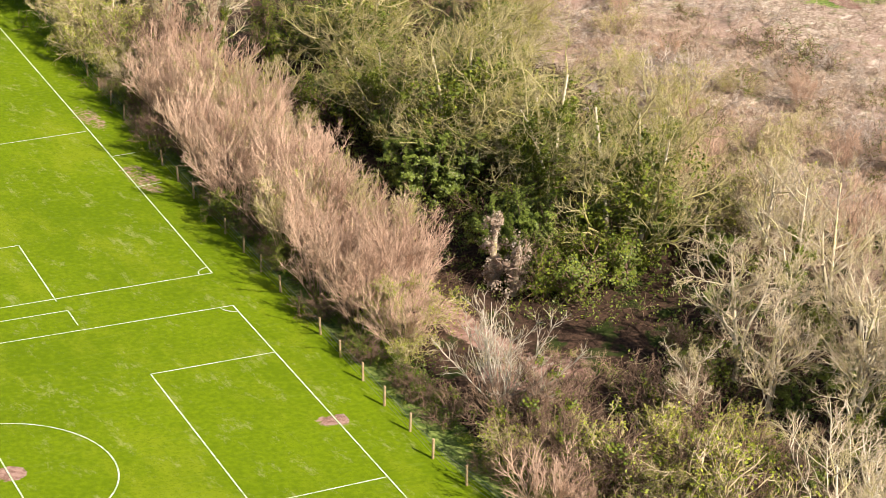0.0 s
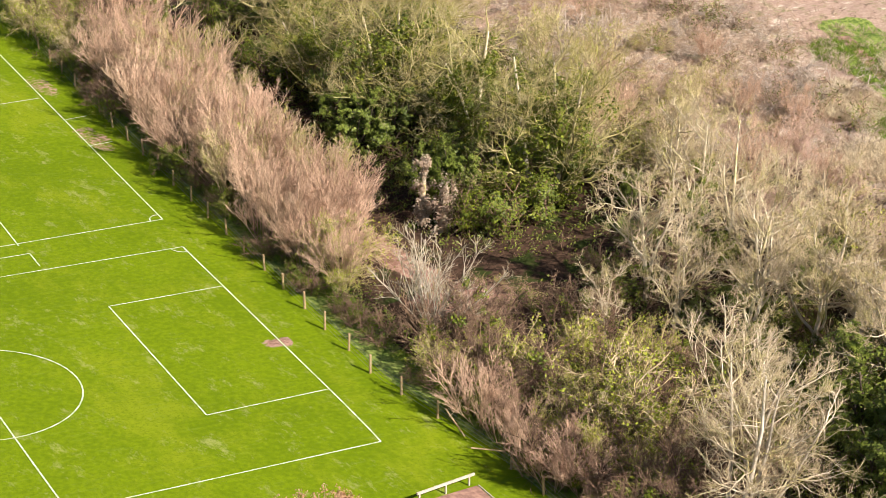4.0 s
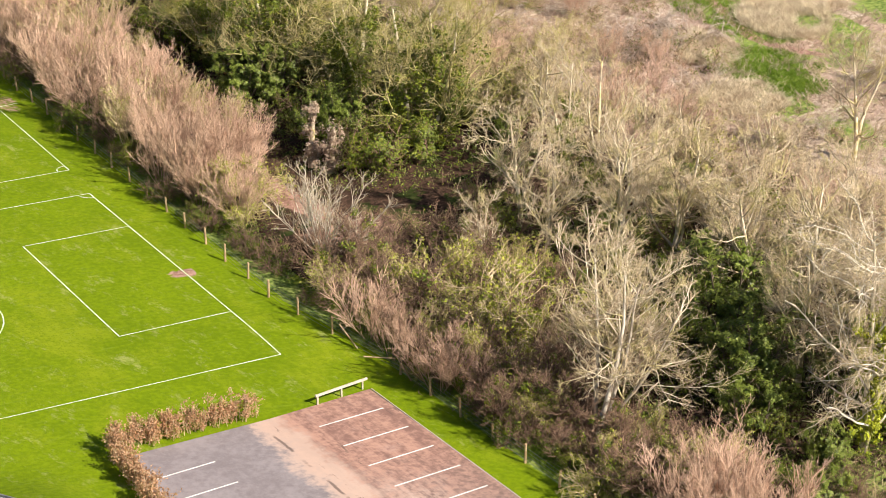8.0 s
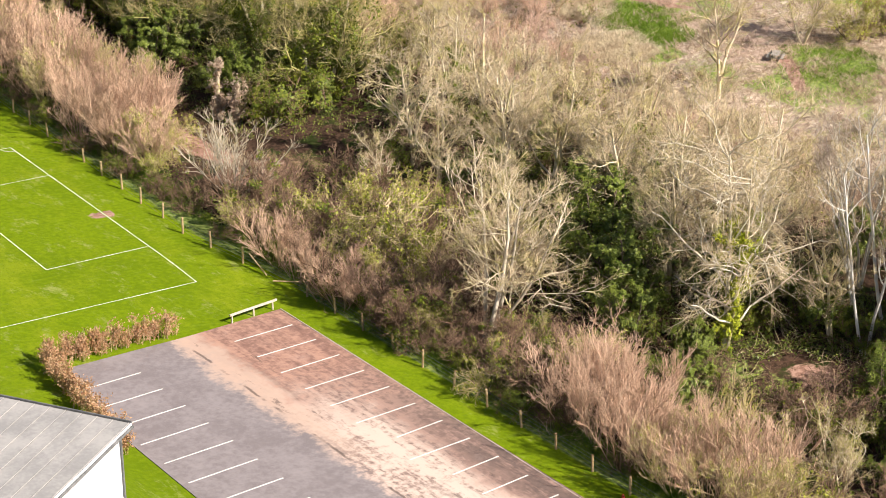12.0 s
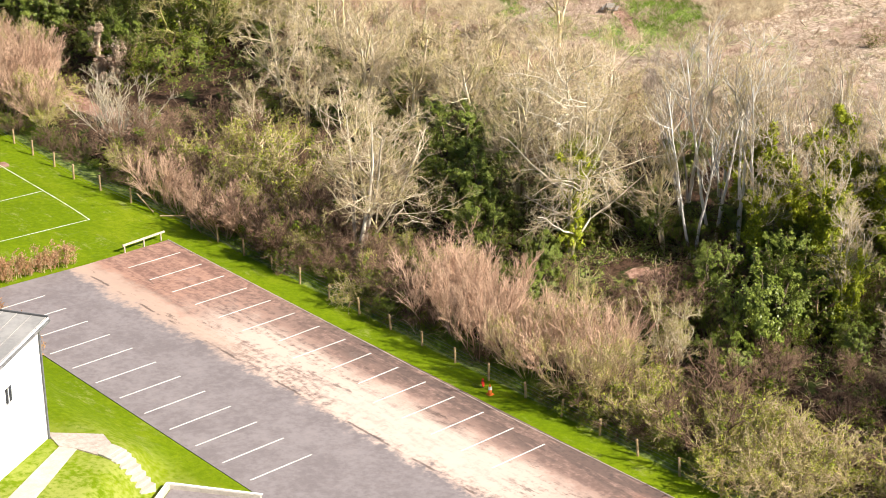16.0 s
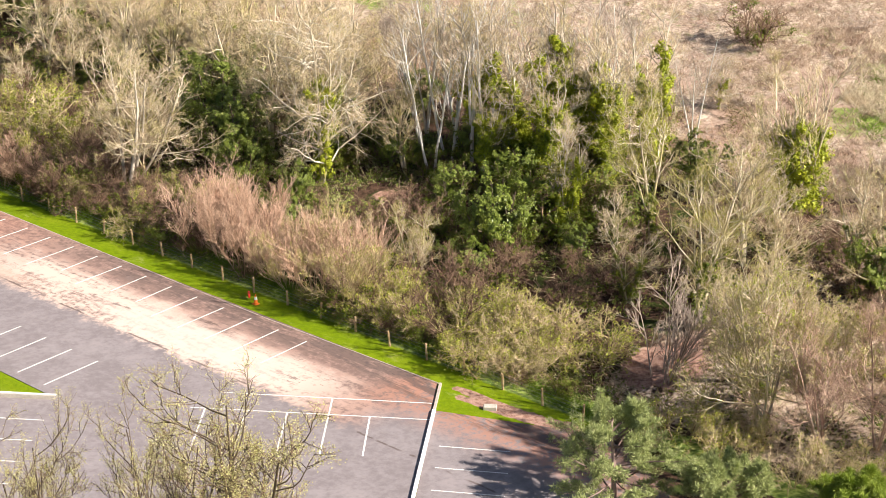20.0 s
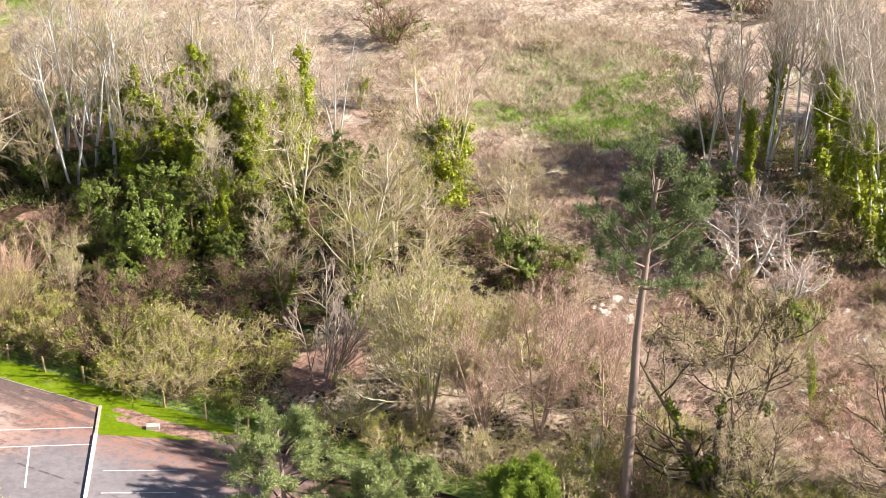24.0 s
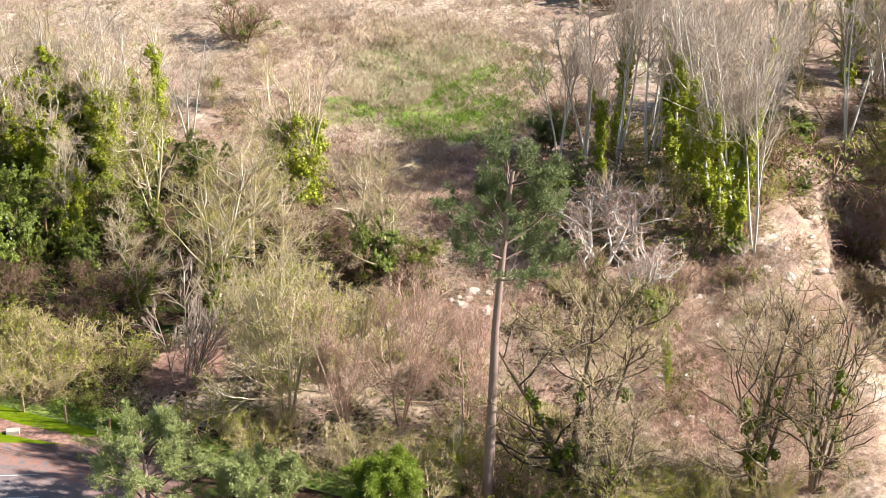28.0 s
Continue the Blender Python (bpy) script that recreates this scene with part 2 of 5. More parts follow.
M = {
    "ground": ground_material(),
    "tarmac": tarmac_material(),
    "paint": simple("road_paint", (0.85, 0.84, 0.8), (0.62, 0.58, 0.54), 3.0, 0.7, 0.1),
    "chalk": simple("pitch_paint", (0.78, 0.82, 0.66), (0.34, 0.45, 0.14), 3.0, 0.9, 0.1),
    "post": simple("post_wood", (0.34, 0.22, 0.11), (0.55, 0.4, 0.24), 5.0, 0.85),
    "wire": simple("wire", (0.25, 0.27, 0.25), (0.35, 0.36, 0.34), 5.0, 0.5, 0.1, metal=0.6),
    "rail": simple("rail_wood", (0.42, 0.37, 0.28), (0.62, 0.56, 0.44), 4.0, 0.8),
    "stone": simple("kerb_stone", (0.4, 0.33, 0.28), (0.56, 0.48, 0.42), 4.0, 0.9),
    "rock": simple("rock", (0.5, 0.42, 0.34), (0.8, 0.74, 0.66), 1.5, 0.9, 0.8, 0.1),
    "render": simple("wall_render", (0.8, 0.8, 0.8), (0.74, 0.74, 0.75), 0.8, 0.8, 0.1),
    "roof": simple("roof_sheet", (0.3, 0.29, 0.28), (0.42, 0.4, 0.38), 0.7, 0.6, 0.1),
    "trim": simple("dark_trim", (0.1, 0.1, 0.1), (0.2, 0.2, 0.2), 3.0, 0.6),
    "concrete": simple("path_concrete", (0.42, 0.38, 0.32), (0.56, 0.51, 0.44), 1.5, 0.9),
    "frame": simple("window_frame", (0.75, 0.75, 0.75), (0.82, 0.82, 0.82), 3.0, 0.5),
    "red": simple("red_plastic", (0.5, 0.02, 0.02), (0.62, 0.05, 0.03), 3.0, 0.5),
    "orange": simple("orange_plastic", (0.75, 0.16, 0.02), (0.85, 0.24, 0.04), 3.0, 0.5),
    "white": simple("white_plastic", (0.8, 0.8, 0.8), (0.7, 0.7, 0.7), 3.0, 0.5),
    "twig": bark("twig_fine", (0.53, 0.4, 0.25), (0.82, 0.66, 0.45), (0.56, 0.48, 0.22)),
    "old_wood": simple("old_wood", (0.26, 0.23, 0.2), (0.4, 0.36, 0.31), 4.0, 0.9),
    "tan": bark("twig_tan", (0.46, 0.34, 0.19), (0.72, 0.57, 0.37), (0.5, 0.42, 0.16)),
    "grey": bark("bark_grey", (0.56, 0.47, 0.33), (0.82, 0.71, 0.53), (0.54, 0.47, 0.2)),
    "pink": bark("twig_pink", (0.55, 0.35, 0.235), (0.8, 0.56, 0.405)),
    "mauve": bark("twig_mauve", (0.4, 0.31, 0.25), (0.66, 0.54, 0.445)),
    "pale": bark("bark_pale", (0.6, 0.51, 0.39), (0.82, 0.74, 0.6)),
    "white_bark": bark("bark_white", (0.66, 0.6, 0.52), (0.82, 0.78, 0.72)),
    "rose": bark("cane_rose", (0.58, 0.38, 0.29), (0.82, 0.59, 0.47)),
    "twig_moss": bark("twig_mossy", (0.36, 0.29, 0.13), (0.6, 0.51, 0.27), (0.38, 0.34, 0.07)),
    "mossy": bark("bark_mossy", (0.42, 0.35, 0.16), (0.66, 0.56, 0.28), (0.3, 0.3, 0.06)),
    "dark": bark("bark_dark", (0.13, 0.1, 0.07), (0.24, 0.18, 0.13)),
    "brown": bark("twig_brown", (0.16, 0.1, 0.07), (0.36, 0.235, 0.155)),
    "bleach": bark("cane_bleached", (0.44, 0.35, 0.28), (0.68, 0.57, 0.47)),
    "pine_bark": bark("pine_bark", (0.22, 0.15, 0.13), (0.42, 0.3, 0.26)),
    "bud_pale": foliage("opening_buds", (0.56, 0.52, 0.18), (0.82, 0.77, 0.4), (0.55, 0.52, 0.16)),
    "needle_d": foliage("needles_dark", (0.1, 0.135, 0.05), (0.32, 0.36, 0.16), (0.14, 0.17, 0.06)),
    "ivy_bright": foliage("ivy_bright", (0.2, 0.24, 0.012), (0.55, 0.58, 0.04), (0.3, 0.36, 0.02)),
    "ivy": foliage("ivy", (0.07, 0.1, 0.01), (0.3, 0.34, 0.03), (0.12, 0.16, 0.015)),
    "bud": foliage("young_leaves", (0.32, 0.38, 0.03), (0.55, 0.56, 0.08), (0.28, 0.33, 0.03)),
    "holly": foliage("dark_leaves", (0.08, 0.12, 0.015), (0.36, 0.42, 0.08), (0.15, 0.2, 0.025), 0.4),
    "needle": foliage("needles", (0.2, 0.25, 0.08), (0.6, 0.63, 0.28), (0.3, 0.34, 0.12)),
    "needle_y": foliage("needles_yellow", (0.2, 0.28, 0.03), (0.42, 0.48, 0.08), (0.24, 0.32, 0.04)),
    "beech": foliage("beech_leaves", (0.34, 0.17, 0.08), (0.64, 0.42, 0.26), (0.46, 0.26, 0.13), 0.7),
    "straw": foliage("straw", (0.42, 0.31, 0.2), (0.64, 0.52, 0.41), (0.36, 0.25, 0.18), 0.9),
    "straw_pale": foliage("straw_bright", (0.58, 0.48, 0.32), (0.84, 0.75, 0.55), (0.55, 0.44, 0.3), 0.9),
    "grassblade": foliage("grass_blades", (0.09, 0.17, 0.01), (0.26, 0.36, 0.03), (0.14, 0.23, 0.012), 0.7),
}
g = Nodes("window_glass", 0.08, 0.5)
M["glass"] = g.done((0.03, 0.035, 0.04))


# ---- building blocks ----
def part(name, me, material, parent=None, label=""):
    """Links a mesh or bmesh as one object, under a thing if given."""
    if isinstance(me, bmesh.types.BMesh):
        bm, me = me, bpy.data.meshes.new(name)
        bm.normal_update()
        bm.to_mesh(me)
        bm.free()
    if not me.materials:
        me.materials.append(M[material])
    ob = new(name, me)
    if parent:
        ob.parent = parent
    if label:
        ob["label"] = label
    return ob


def mesh_np(name, verts, faces):
    """A mesh from arrays of corners and of equal-sided faces."""
    me = bpy.data.meshes.new(name)
    verts, faces = np.asarray(verts, np.float32).reshape(-1, 3), np.asarray(faces, np.int32)
    me.vertices.add(len(verts))
    me.vertices.foreach_set("co", verts.ravel())
    n, k = faces.shape
    me.loops.add(n * k)
    me.loops.foreach_set("vertex_index", faces.ravel())
    me.polygons.add(n)
    me.polygons.foreach_set("loop_start", np.arange(n, dtype=np.int32) * k)
    me.update(calc_edges=True)
    return me


def box(sx, sy, sz, m=None, bevel=0.0):
    """A block centred in x and y, standing on its z = 0."""
    bm = bmesh.new()
    bmesh.ops.create_cube(bm, size=1, matrix=Matrix.Translation((0, 0, sz / 2)) @ Matrix.Diagonal((sx, sy, sz, 1)))
    if bevel:
        bmesh.ops.bevel(bm, geom=bm.edges[:], offset=bevel, segments=1, affect="EDGES")
    if m is not None:
        bmesh.ops.transform(bm, matrix=m, verts=bm.verts)
    return bm


def joined(*bms):
    out = bmesh.new()
    for bm in bms:
        me = bpy.data.meshes.new("tmp")
        bm.to_mesh(me)
        bm.free()
        out.from_mesh(me)
        bpy.data.meshes.remove(me)
    return out


def slab(points, top, thick):
    """A flat-sided slab over a polygon, its top following a height function."""
    bm = bmesh.new()
    ring = [bm.verts.new((x, y, top(x, y))) for x, y in points]
    low = [bm.verts.new((x, y, top(x, y) - thick)) for x, y in points]
    bm.faces.new(ring)
    for i in range(len(ring)):
        j = (i + 1) % len(ring)
        bm.faces.new((ring[i], low[i], low[j], ring[j]))
    bmesh.ops.triangulate(bm, faces=[f for f in bm.faces if len(f.verts) > 4])
    bmesh.ops.recalc_face_normals(bm, faces=bm.faces)
    return bm


def strip(points, width, top, lift=0.006, closed=False):
    """A painted line along points on the ground."""
    bm, rows = bmesh.new(), []
    pts = [Vector((*p, 0)) for p in points]
    n = len(pts)
    for i, p in enumerate(pts):
        a = pts[(i - 1) % n] if closed or i else p
        b = pts[(i + 1) % n] if closed or i < n - 1 else p
        d = (b - a).normalized()
        side = Vector((-d.y, d.x, 0)) * width / 2
        rows.append([bm.verts.new((q.x, q.y, top(q.x, q.y) + lift)) for q in (p - side, p + side)])
    for i in range(n if closed else n - 1):
        a, b = rows[i], rows[(i + 1) % n]
        bm.faces.new((a[0], b[0], b[1], a[1]))
    bmesh.ops.recalc_face_normals(bm, faces=bm.faces)
    for f in bm.faces:
        if f.normal.z < 0:
            f.normal_flip()
    return bm


def between(a, b, n):
    return [(a[0] + (b[0] - a[0]) * i / n, a[1] + (b[1] - a[1]) * i / n) for i in range(n + 1)]


# ---- the lie of the land ----
def sstep(a, b, v):
    t = min(1.0, max(0.0, (v - a) / (b - a)))
    return t * t * (3 - 2 * t)


def plane(x, y):
    k = sstep(37, 46, y)
    return (-0.1008 * x - 0.0171 * y) * (1 - k) + (-0.0805 * x - 0.0095 * y) * k


RIM = ((8, -64.0), (18, -57.4), (25, -54.9), (33, -48.7), (38, -45.7), (49, -41.9), (58, -39.0), (75, -33.0))


def past_rim(x, y):
    """How far a place lies beyond the rim of the old quarry."""
    for (xa, ya), (xb, yb) in zip(RIM, RIM[1:]):
        if xa <= x <= xb:
            return ya + (yb - ya) * (x - xa) / (xb - xa) - y
    return -9.0


def height(x, y):
    z = plane(max(min(x, 3.2), -70), max(-60, min(y, 130)))
    side = (y - 7.14) - (x + 18.95) * 0.745
    if x < -15.9 and side > 0:
        z += 1.65 * sstep(16.2, 20.5, -x) * (1 - sstep(27, 36, y)) * sstep(0.3, 3.4, side)
    if x > 3.2:
        w = -0.55 + 0.05 * min(x - 5, 55)
        w += 0.35 * noise.noise((x * 0.13, y * 0.13, 3)) + 0.12 * noise.noise((x * 0.5, y * 0.5, 7))
        z += (w - z) * sstep(3.2, 8.0, x)
    if y < -30 and x > 8:
        d = past_rim(x, y) + 0.8 * noise.noise((x * 0.4, y * 0.4, 5))
        z += 0.9 * sstep(-7, -0.5, d) * (1 - sstep(-0.3, 0.8, d))
        k = 0.45 + 0.55 * sstep(36, 41, x)
        k *= 1 - sstep(52, 57, x)
        z -= 5.5 * k * sstep(2.2, 4.0, d) * (1 - sstep(7.0, 9.5, d))
        z += 2.5 * sstep(7, 11, d)
    return z


def near(x, y, line):
    """How far a place lies from a bent line."""
    best = 99.0
    for (xa, ya), (xb, yb) in zip(line, line[1:]):
        t = ((x - xa) * (xb - xa) + (y - ya) * (yb - ya)) / ((xb - xa) ** 2 + (yb - ya) ** 2)
        t = min(1.0, max(0.0, t))
        best = min(best, math.hypot(x - xa - t * (xb - xa), y - ya - t * (yb - ya)))
    return best


LUSH = ((56, 74), (52.8, 67), (49.8, 60), (47.3, 55), (44.5, 51))
TRACK = ((54.6, 72.5), (51.8, 65.7), (50.6, 62), (51.2, 59), (52.4, 56))
RUTS = (((1.3, -10.6), (1.7, -14.5), (2.4, -18.6)), ((0.5, -11.4), (1.0, -14.8), (1.9, -18.9)))
WORN = ((50.2, 43.5), (49.0, 41.5), (47, 38.8))


def zone(x, y):
    """How much lawn, dead grass, bare soil and green meadow there is at a place."""
    lawn = sstep(3.9, 2.6, x) if y > -20 else sstep(-13, -16, x)
    wx = 3.5 * noise.noise((x * 0.16, y * 0.16, 11)) + 1.2 * noise.noise((x * 0.5, y * 0.5, 12))
    wy = 3.5 * noise.noise((x * 0.16, y * 0.16, 21)) + 1.2 * noise.noise((x * 0.5, y * 0.5, 22))
    if y > 38:
        lawn = sstep(1.1, 0.1, x - fence_x(y))
    far = sstep(31, 40, x + 5 * noise.noise((x * 0.05, y * 0.05, 1)))
    if y < -8 and x > 6:
        far = max(min(far, 1 - 0.38 * sstep(-36, -42, y)), 0.52 * sstep(-8, -18, y) + 0.12 * sstep(-38, -44, y))
    straw = far
    green = 0.0
    for cx, cy, rx, ry, k in ((52.5, 41, 4, 5, 0.6), (55, 57, 5, 4, 0.56), (57, -11, 8, 8, 0.58), (50, -14, 6, 8, 0.6), (60, 2, 4, 6, 0.45), (56, 62, 3, 8, 0.9), (15, 14, 2, 3, 0.52), (48, 30, 9, 12, 0.45), (64, 55, 4, 12, 0.7), (60, 95, 6, 9, 0.85), (68, 20, 5, 10, 0.5), (44, 45, 4, 5, 0.6), (48, 38, 5, 5, 0.6)):
        d = ((x + wx - cx) / rx) ** 2 + ((y + wy - cy) / ry) ** 2
        green = max(green, k * sstep(1.8, 0.1, d))
    if x > 38:
        green = max(green, sstep(2.6, 1.2, near(x + 0.3 * wx, y + 0.3 * wy, LUSH)))
    if x > fence_x(y):
        green = max(green, 0.8 * sstep(4.2, 1.8, x - fence_x(y)))
    earth = 0.0
    for cx, cy, rx, ry, k in ((9.3, 52.0, 3, 3.4, 0.66), (9.6, 60, 1.6, 7, 0.8), (12.5, 92, 2.2, 12, 0.6), (7.5, 25.5, 2.6, 2.6, 0.9), (18, 10.5, 2.2, 2, 0.6), (12, -18, 2.5, 2.2, 0.8), (22, -47, 8, 6, 0.62), (44, -21.5, 4, 4, 0.7), (-1.6, 53.9, 0.9, 0.9, 0.75), (-18.4, 53.5, 0.9, 1.0, 0.8), (1.0, 87, 1.2, 3.5, 0.5), (1.6, 99, 1.2, 3, 0.5), (58, 90, 0.8, 5, 0.7), (30, -50, 8, 5, 0.56), (55, -40, 6, 4, 0.45), (26, -30, 5, 4, 0.55)):
        q = min(1.0, 0.3 * min(rx, ry))
        d = ((x + wx * q - cx) / rx) ** 2 + ((y + wy * q - cy) / ry) ** 2
        earth = max(earth, k * sstep(1.6, 0.2, d))
    if 0 < x < 4 and -21 < y < -9:
        earth = max(earth, 0.8 * sstep(0.6, 0.15, min(near(x + 0.1 * wx, y, q) for q in RUTS)))
    if x > 38:
        earth = max(earth, 0.85 * sstep(0.8, 0.3, near(x, y, TRACK)), 0.8 * sstep(0.9, 0.3, near(x, y, WORN)))
    return lawn, straw, earth, green


def fence_x(y):
    if y < 37:
        return 3.15
    if y < 47:
        return 3.15 - (y - 37) * 0.175
    return 1.4 + (y - 47) * 0.045 + max(0, y - 90) * 0.022


def build_ground():
    xs = np.unique(np.r_[np.linspace(-1600, -46, 12), np.arange(-45, -14, 0.5), np.arange(-14, -1, 1.0), np.arange(-1, 4.2, 0.25), np.arange(5, 38, 1.0), np.arange(38, 60, 0.5), np.arange(60, 86, 1.0), np.linspace(90, 1600, 14)])
    ys = np.unique(np.r_[np.linspace(-1600, -80, 12), np.arange(-76, -14, 1.0), np.arange(-14, 30, 0.5), np.arange(30, 37, 1.0), np.arange(37, 74, 0.5), np.arange(74, 136, 1.0), np.linspace(140, 1600, 14)])
    co = [(x, y, height(x, y)) for y in ys for x in xs]
    nx = len(xs)
    i = np.arange(nx - 1)[None, :] + nx * np.arange(len(ys) - 1)[:, None]
    faces = np.stack([i, i + 1, i + nx + 1, i + nx], -1).reshape(-1, 4)
    me = mesh_np("ground", co, faces)
    at = me.color_attributes.new("zone", "FLOAT_COLOR", "POINT")
    at.data.foreach_set("color", np.array([zone(x, y) for x, y, _ in co], np.float32).ravel())
    me.polygons.foreach_set("use_smooth", [True] * len(me.polygons))
    return tagged(part("ground", me, "ground"), "grass pitch, woodland floor and dead-grass slope in one sheet", "ground", kind="structure")


build_ground()

# ---- car park ----
def lot(x, y):
    return plane(x, y) + 0.04


def paint_z(x, y):
    return plane(x, y) + 0.04


def thing(name, label, category, group="", kind="", at=(0, 0, 0)):
    ob = new(name)
    ob.location = at
    ob.empty_display_size = 0.2
    return tagged(ob, label, category, group, kind)


LOT_BAYS = [(0.55, 35.9), (-6.1, 35.05), (-14.7, 34.4), (-15.5, 28), (-15.85, 3.75), (-10.5, -17.95), (1.05, -9.45)]
LOT_NEAR = [(-15.85, 3.75), (-18.95, 7.1), (-28.7, -0.15), (-44, -11.6), (-44, -45), (-18, -23.6), (-10.5, -17.95)]
carpark = tagged(part("car_park", joined(slab(LOT_BAYS, lot, 0.12), slab(LOT_NEAR, lot, 0.12)), "tarmac"), "worn grey tarmac car park with red silt", "car park", kind="structure")
EAST = [(-1.75, -11.75), (1.9, -18.9), (2.2, -22), (-6, -36), (-24, -28.2), (-10.75, -18.35)]
tagged(part("lower_car_park", slab(EAST, lambda x, y: plane(x, y) + 0.03, 0.12), "tarmac"), "grey tarmac lower parking strip with red silt", "car park", kind="structure")

marks = thing("parking_markings", "white painted bay lines on tarmac", "road marking", kind="structure")


def bay_line(a, b, w=0.1):
    part("bay_line", strip([a, b], w, paint_z), "paint", marks)


for k in range(15):
    bay_line((-4.25 + (0.9 if k in (5, 6, 8) else 0), 2.4 * k - 0.45), (-0.05, 2.4 * k), 0.1)
for k in range(12):
    y = 6.1 + 2.36 * k
    bay_line((-15.2, y - 0.5), (-10.9, y), 0.1)
bay_line((-8.7, -1.9), (-1.2, -11.0))
bay_line((-11.3, -2.2), (-2.85, -12.4))
for k in (0.747, 0.5755, 0.404, 0.2325, 0.061):
    x, y = -11.3 + 8.43 * k, -2.2 - 10.2 * k
    bay_line((x, y), (x - 3.85, y - 3.1))
bay_line((-4.76, -6.72), (-6.44, -8.08))
for k in range(6):
    x, y = -20.5 - 2.0 * k, 4.9 - 1.55 * k
    bay_line((x, y), (x + 2.4, y - 2.95))
for k in range(5):
    x, y = -5.0 - 2.08 * k, -14.9 - 1.56 * k
    bay_line((x, y), (x + 2.25, y - 3.1))


def run(points, wide, high, top, sink=0.15):
    """A low wall or kerb along points, resting on the ground."""
    bms = []
    for a, b in zip(points, points[1:]):
        d = Vector((b[0] - a[0], b[1] - a[1], 0))
        za, zb = top(*a) - sink, top(*b) - sink
        bm = box(d.length, wide, high + sink, None, 0.015)
        for v in bm.verts:
            v.co.z += za + (zb - za) * (v.co.x / d.length + 0.5)
        ang = math.atan2(d.y, d.x)
        bmesh.ops.transform(bm, matrix=Matrix.Translation(((a[0] + b[0]) / 2, (a[1] + b[1]) / 2, 0)) @ Matrix.Rotation(ang, 4, "Z"), verts=bm.verts)
        bms.append(bm)
    return joined(*bms)


tagged(part("kerb", run([(0.66, 35.95), (0.7, 20), (0.68, 4), (1.15, -9.4)], 0.07, 0.05, plane), "stone"), "thin pale stone kerb edging along tarmac", "kerb", kind="structure")
retain = thing("retaining_wall", "low white-capped retaining wall round the bank", "wall", kind="structure")
part("wall_base", run([(-15.95, 3.68), (-18.98, 7.28), (-28.75, 0.02), (-44, -11.4)], 0.2, 0.3, plane), "concrete", retain)
part("wall_cap", run([(-15.9, 3.6), (-19.0, 7.32), (-28.75, 0.04), (-44, -11.38)], 0.14, 0.05, lambda x, y: plane(x, y) + 0.3, 0.0), "white", retain, "white coping")
divide = thing("dividing_kerb", "white-painted raised kerb between the two parking levels", "kerb", kind="structure")
part("kerb_face", run([(1.1, -9.6), (-10.6, -18.1), (-18, -23.6)], 0.16, 0.16, plane), "stone", divide)
part("kerb_top", run([(-1.9, -11.8), (-10.6, -18.1), (-18, -23.6)], 0.22, 0.05, lambda x, y: plane(x, y) + 0.16, 0.0), "white", divide, "white painted top")

# ---- pitches ----
lines = thing("pitch_markings", "white painted football pitch lines on grass", "pitch marking", kind="structure")


def chalk(points, closed=False, w=0.085):
    part("pitch_line", strip(points, w, height, 0.02, closed), "chalk", lines)


def arc(cx, cy, r, a, b, n):
    return [(cx + r * math.cos(radians(a + (b - a) * i / n)), cy + r * math.sin(radians(a + (b - a) * i / n))) for i in range(n + 1)]


P3, P2 = (-1.72, 41.55), (-0.9, 67.85)
ALONG = Vector((P2[0] - P3[0], P2[1] - P3[1])).normalized()
OUT = Vector((-0.999, -0.035))


def pitch(u, v, o=P3):
    """A place u metres along the goal line and v metres into the pitch."""
    return (o[0] + ALONG.x * u + OUT.x * v, o[1] + ALONG.y * u + OUT.y * v)


W1 = (Vector(P2) - Vector(P3)).length
chalk(between(P3, P2, 12))
chalk(between(P3, pitch(0, 34), 14))
chalk(between(P2, pitch(W1, 34), 14))
chalk(between(pitch(0, 34), pitch(W1, 34), 10))
chalk(between(pitch(6.0, 0), pitch(6.0, 7.2), 5))
chalk(between(pitch(20.15, 0), pitch(20.15, 7.2), 5))
chalk(between(pitch(6.0, 7.2), pitch(20.15, 7.2), 8))
chalk(between(pitch(0, 16.95), pitch(W1, 16.95), 12))
cc = (-18.35, 53.85)
chalk(arc(*cc, 5.15, 0, 354, 59), True)
chalk(arc(*P2, 0.8, 181, 268, 6))
Q1, Q2 = (-0.28, 72.3), (0.62, 96.3)
chalk(between(Q1, (2.0, 119.3), 14))
chalk(between(Q1, (-36.0, 70.2), 14))
chalk(between(Q2, (-34.0, 92.0), 12))
chalk(between((-9.95, 71.4), (-9.5, 79.4), 4))
chalk(between((-9.5, 79.4), (-34.0, 78.0), 6))
chalk(between((-9.75, 70.1), (-9.85, 68.15), 2))
chalk(between((-9.75, 70.1), (-34, 68.9), 6))
chalk(arc(*Q1, 0.8, 92, 178, 6))
chalk(between((0.5, 91.4), (2.4, 91.7), 2))
chalk(between((0.2, 86.0), (2.1, 86.3), 2))

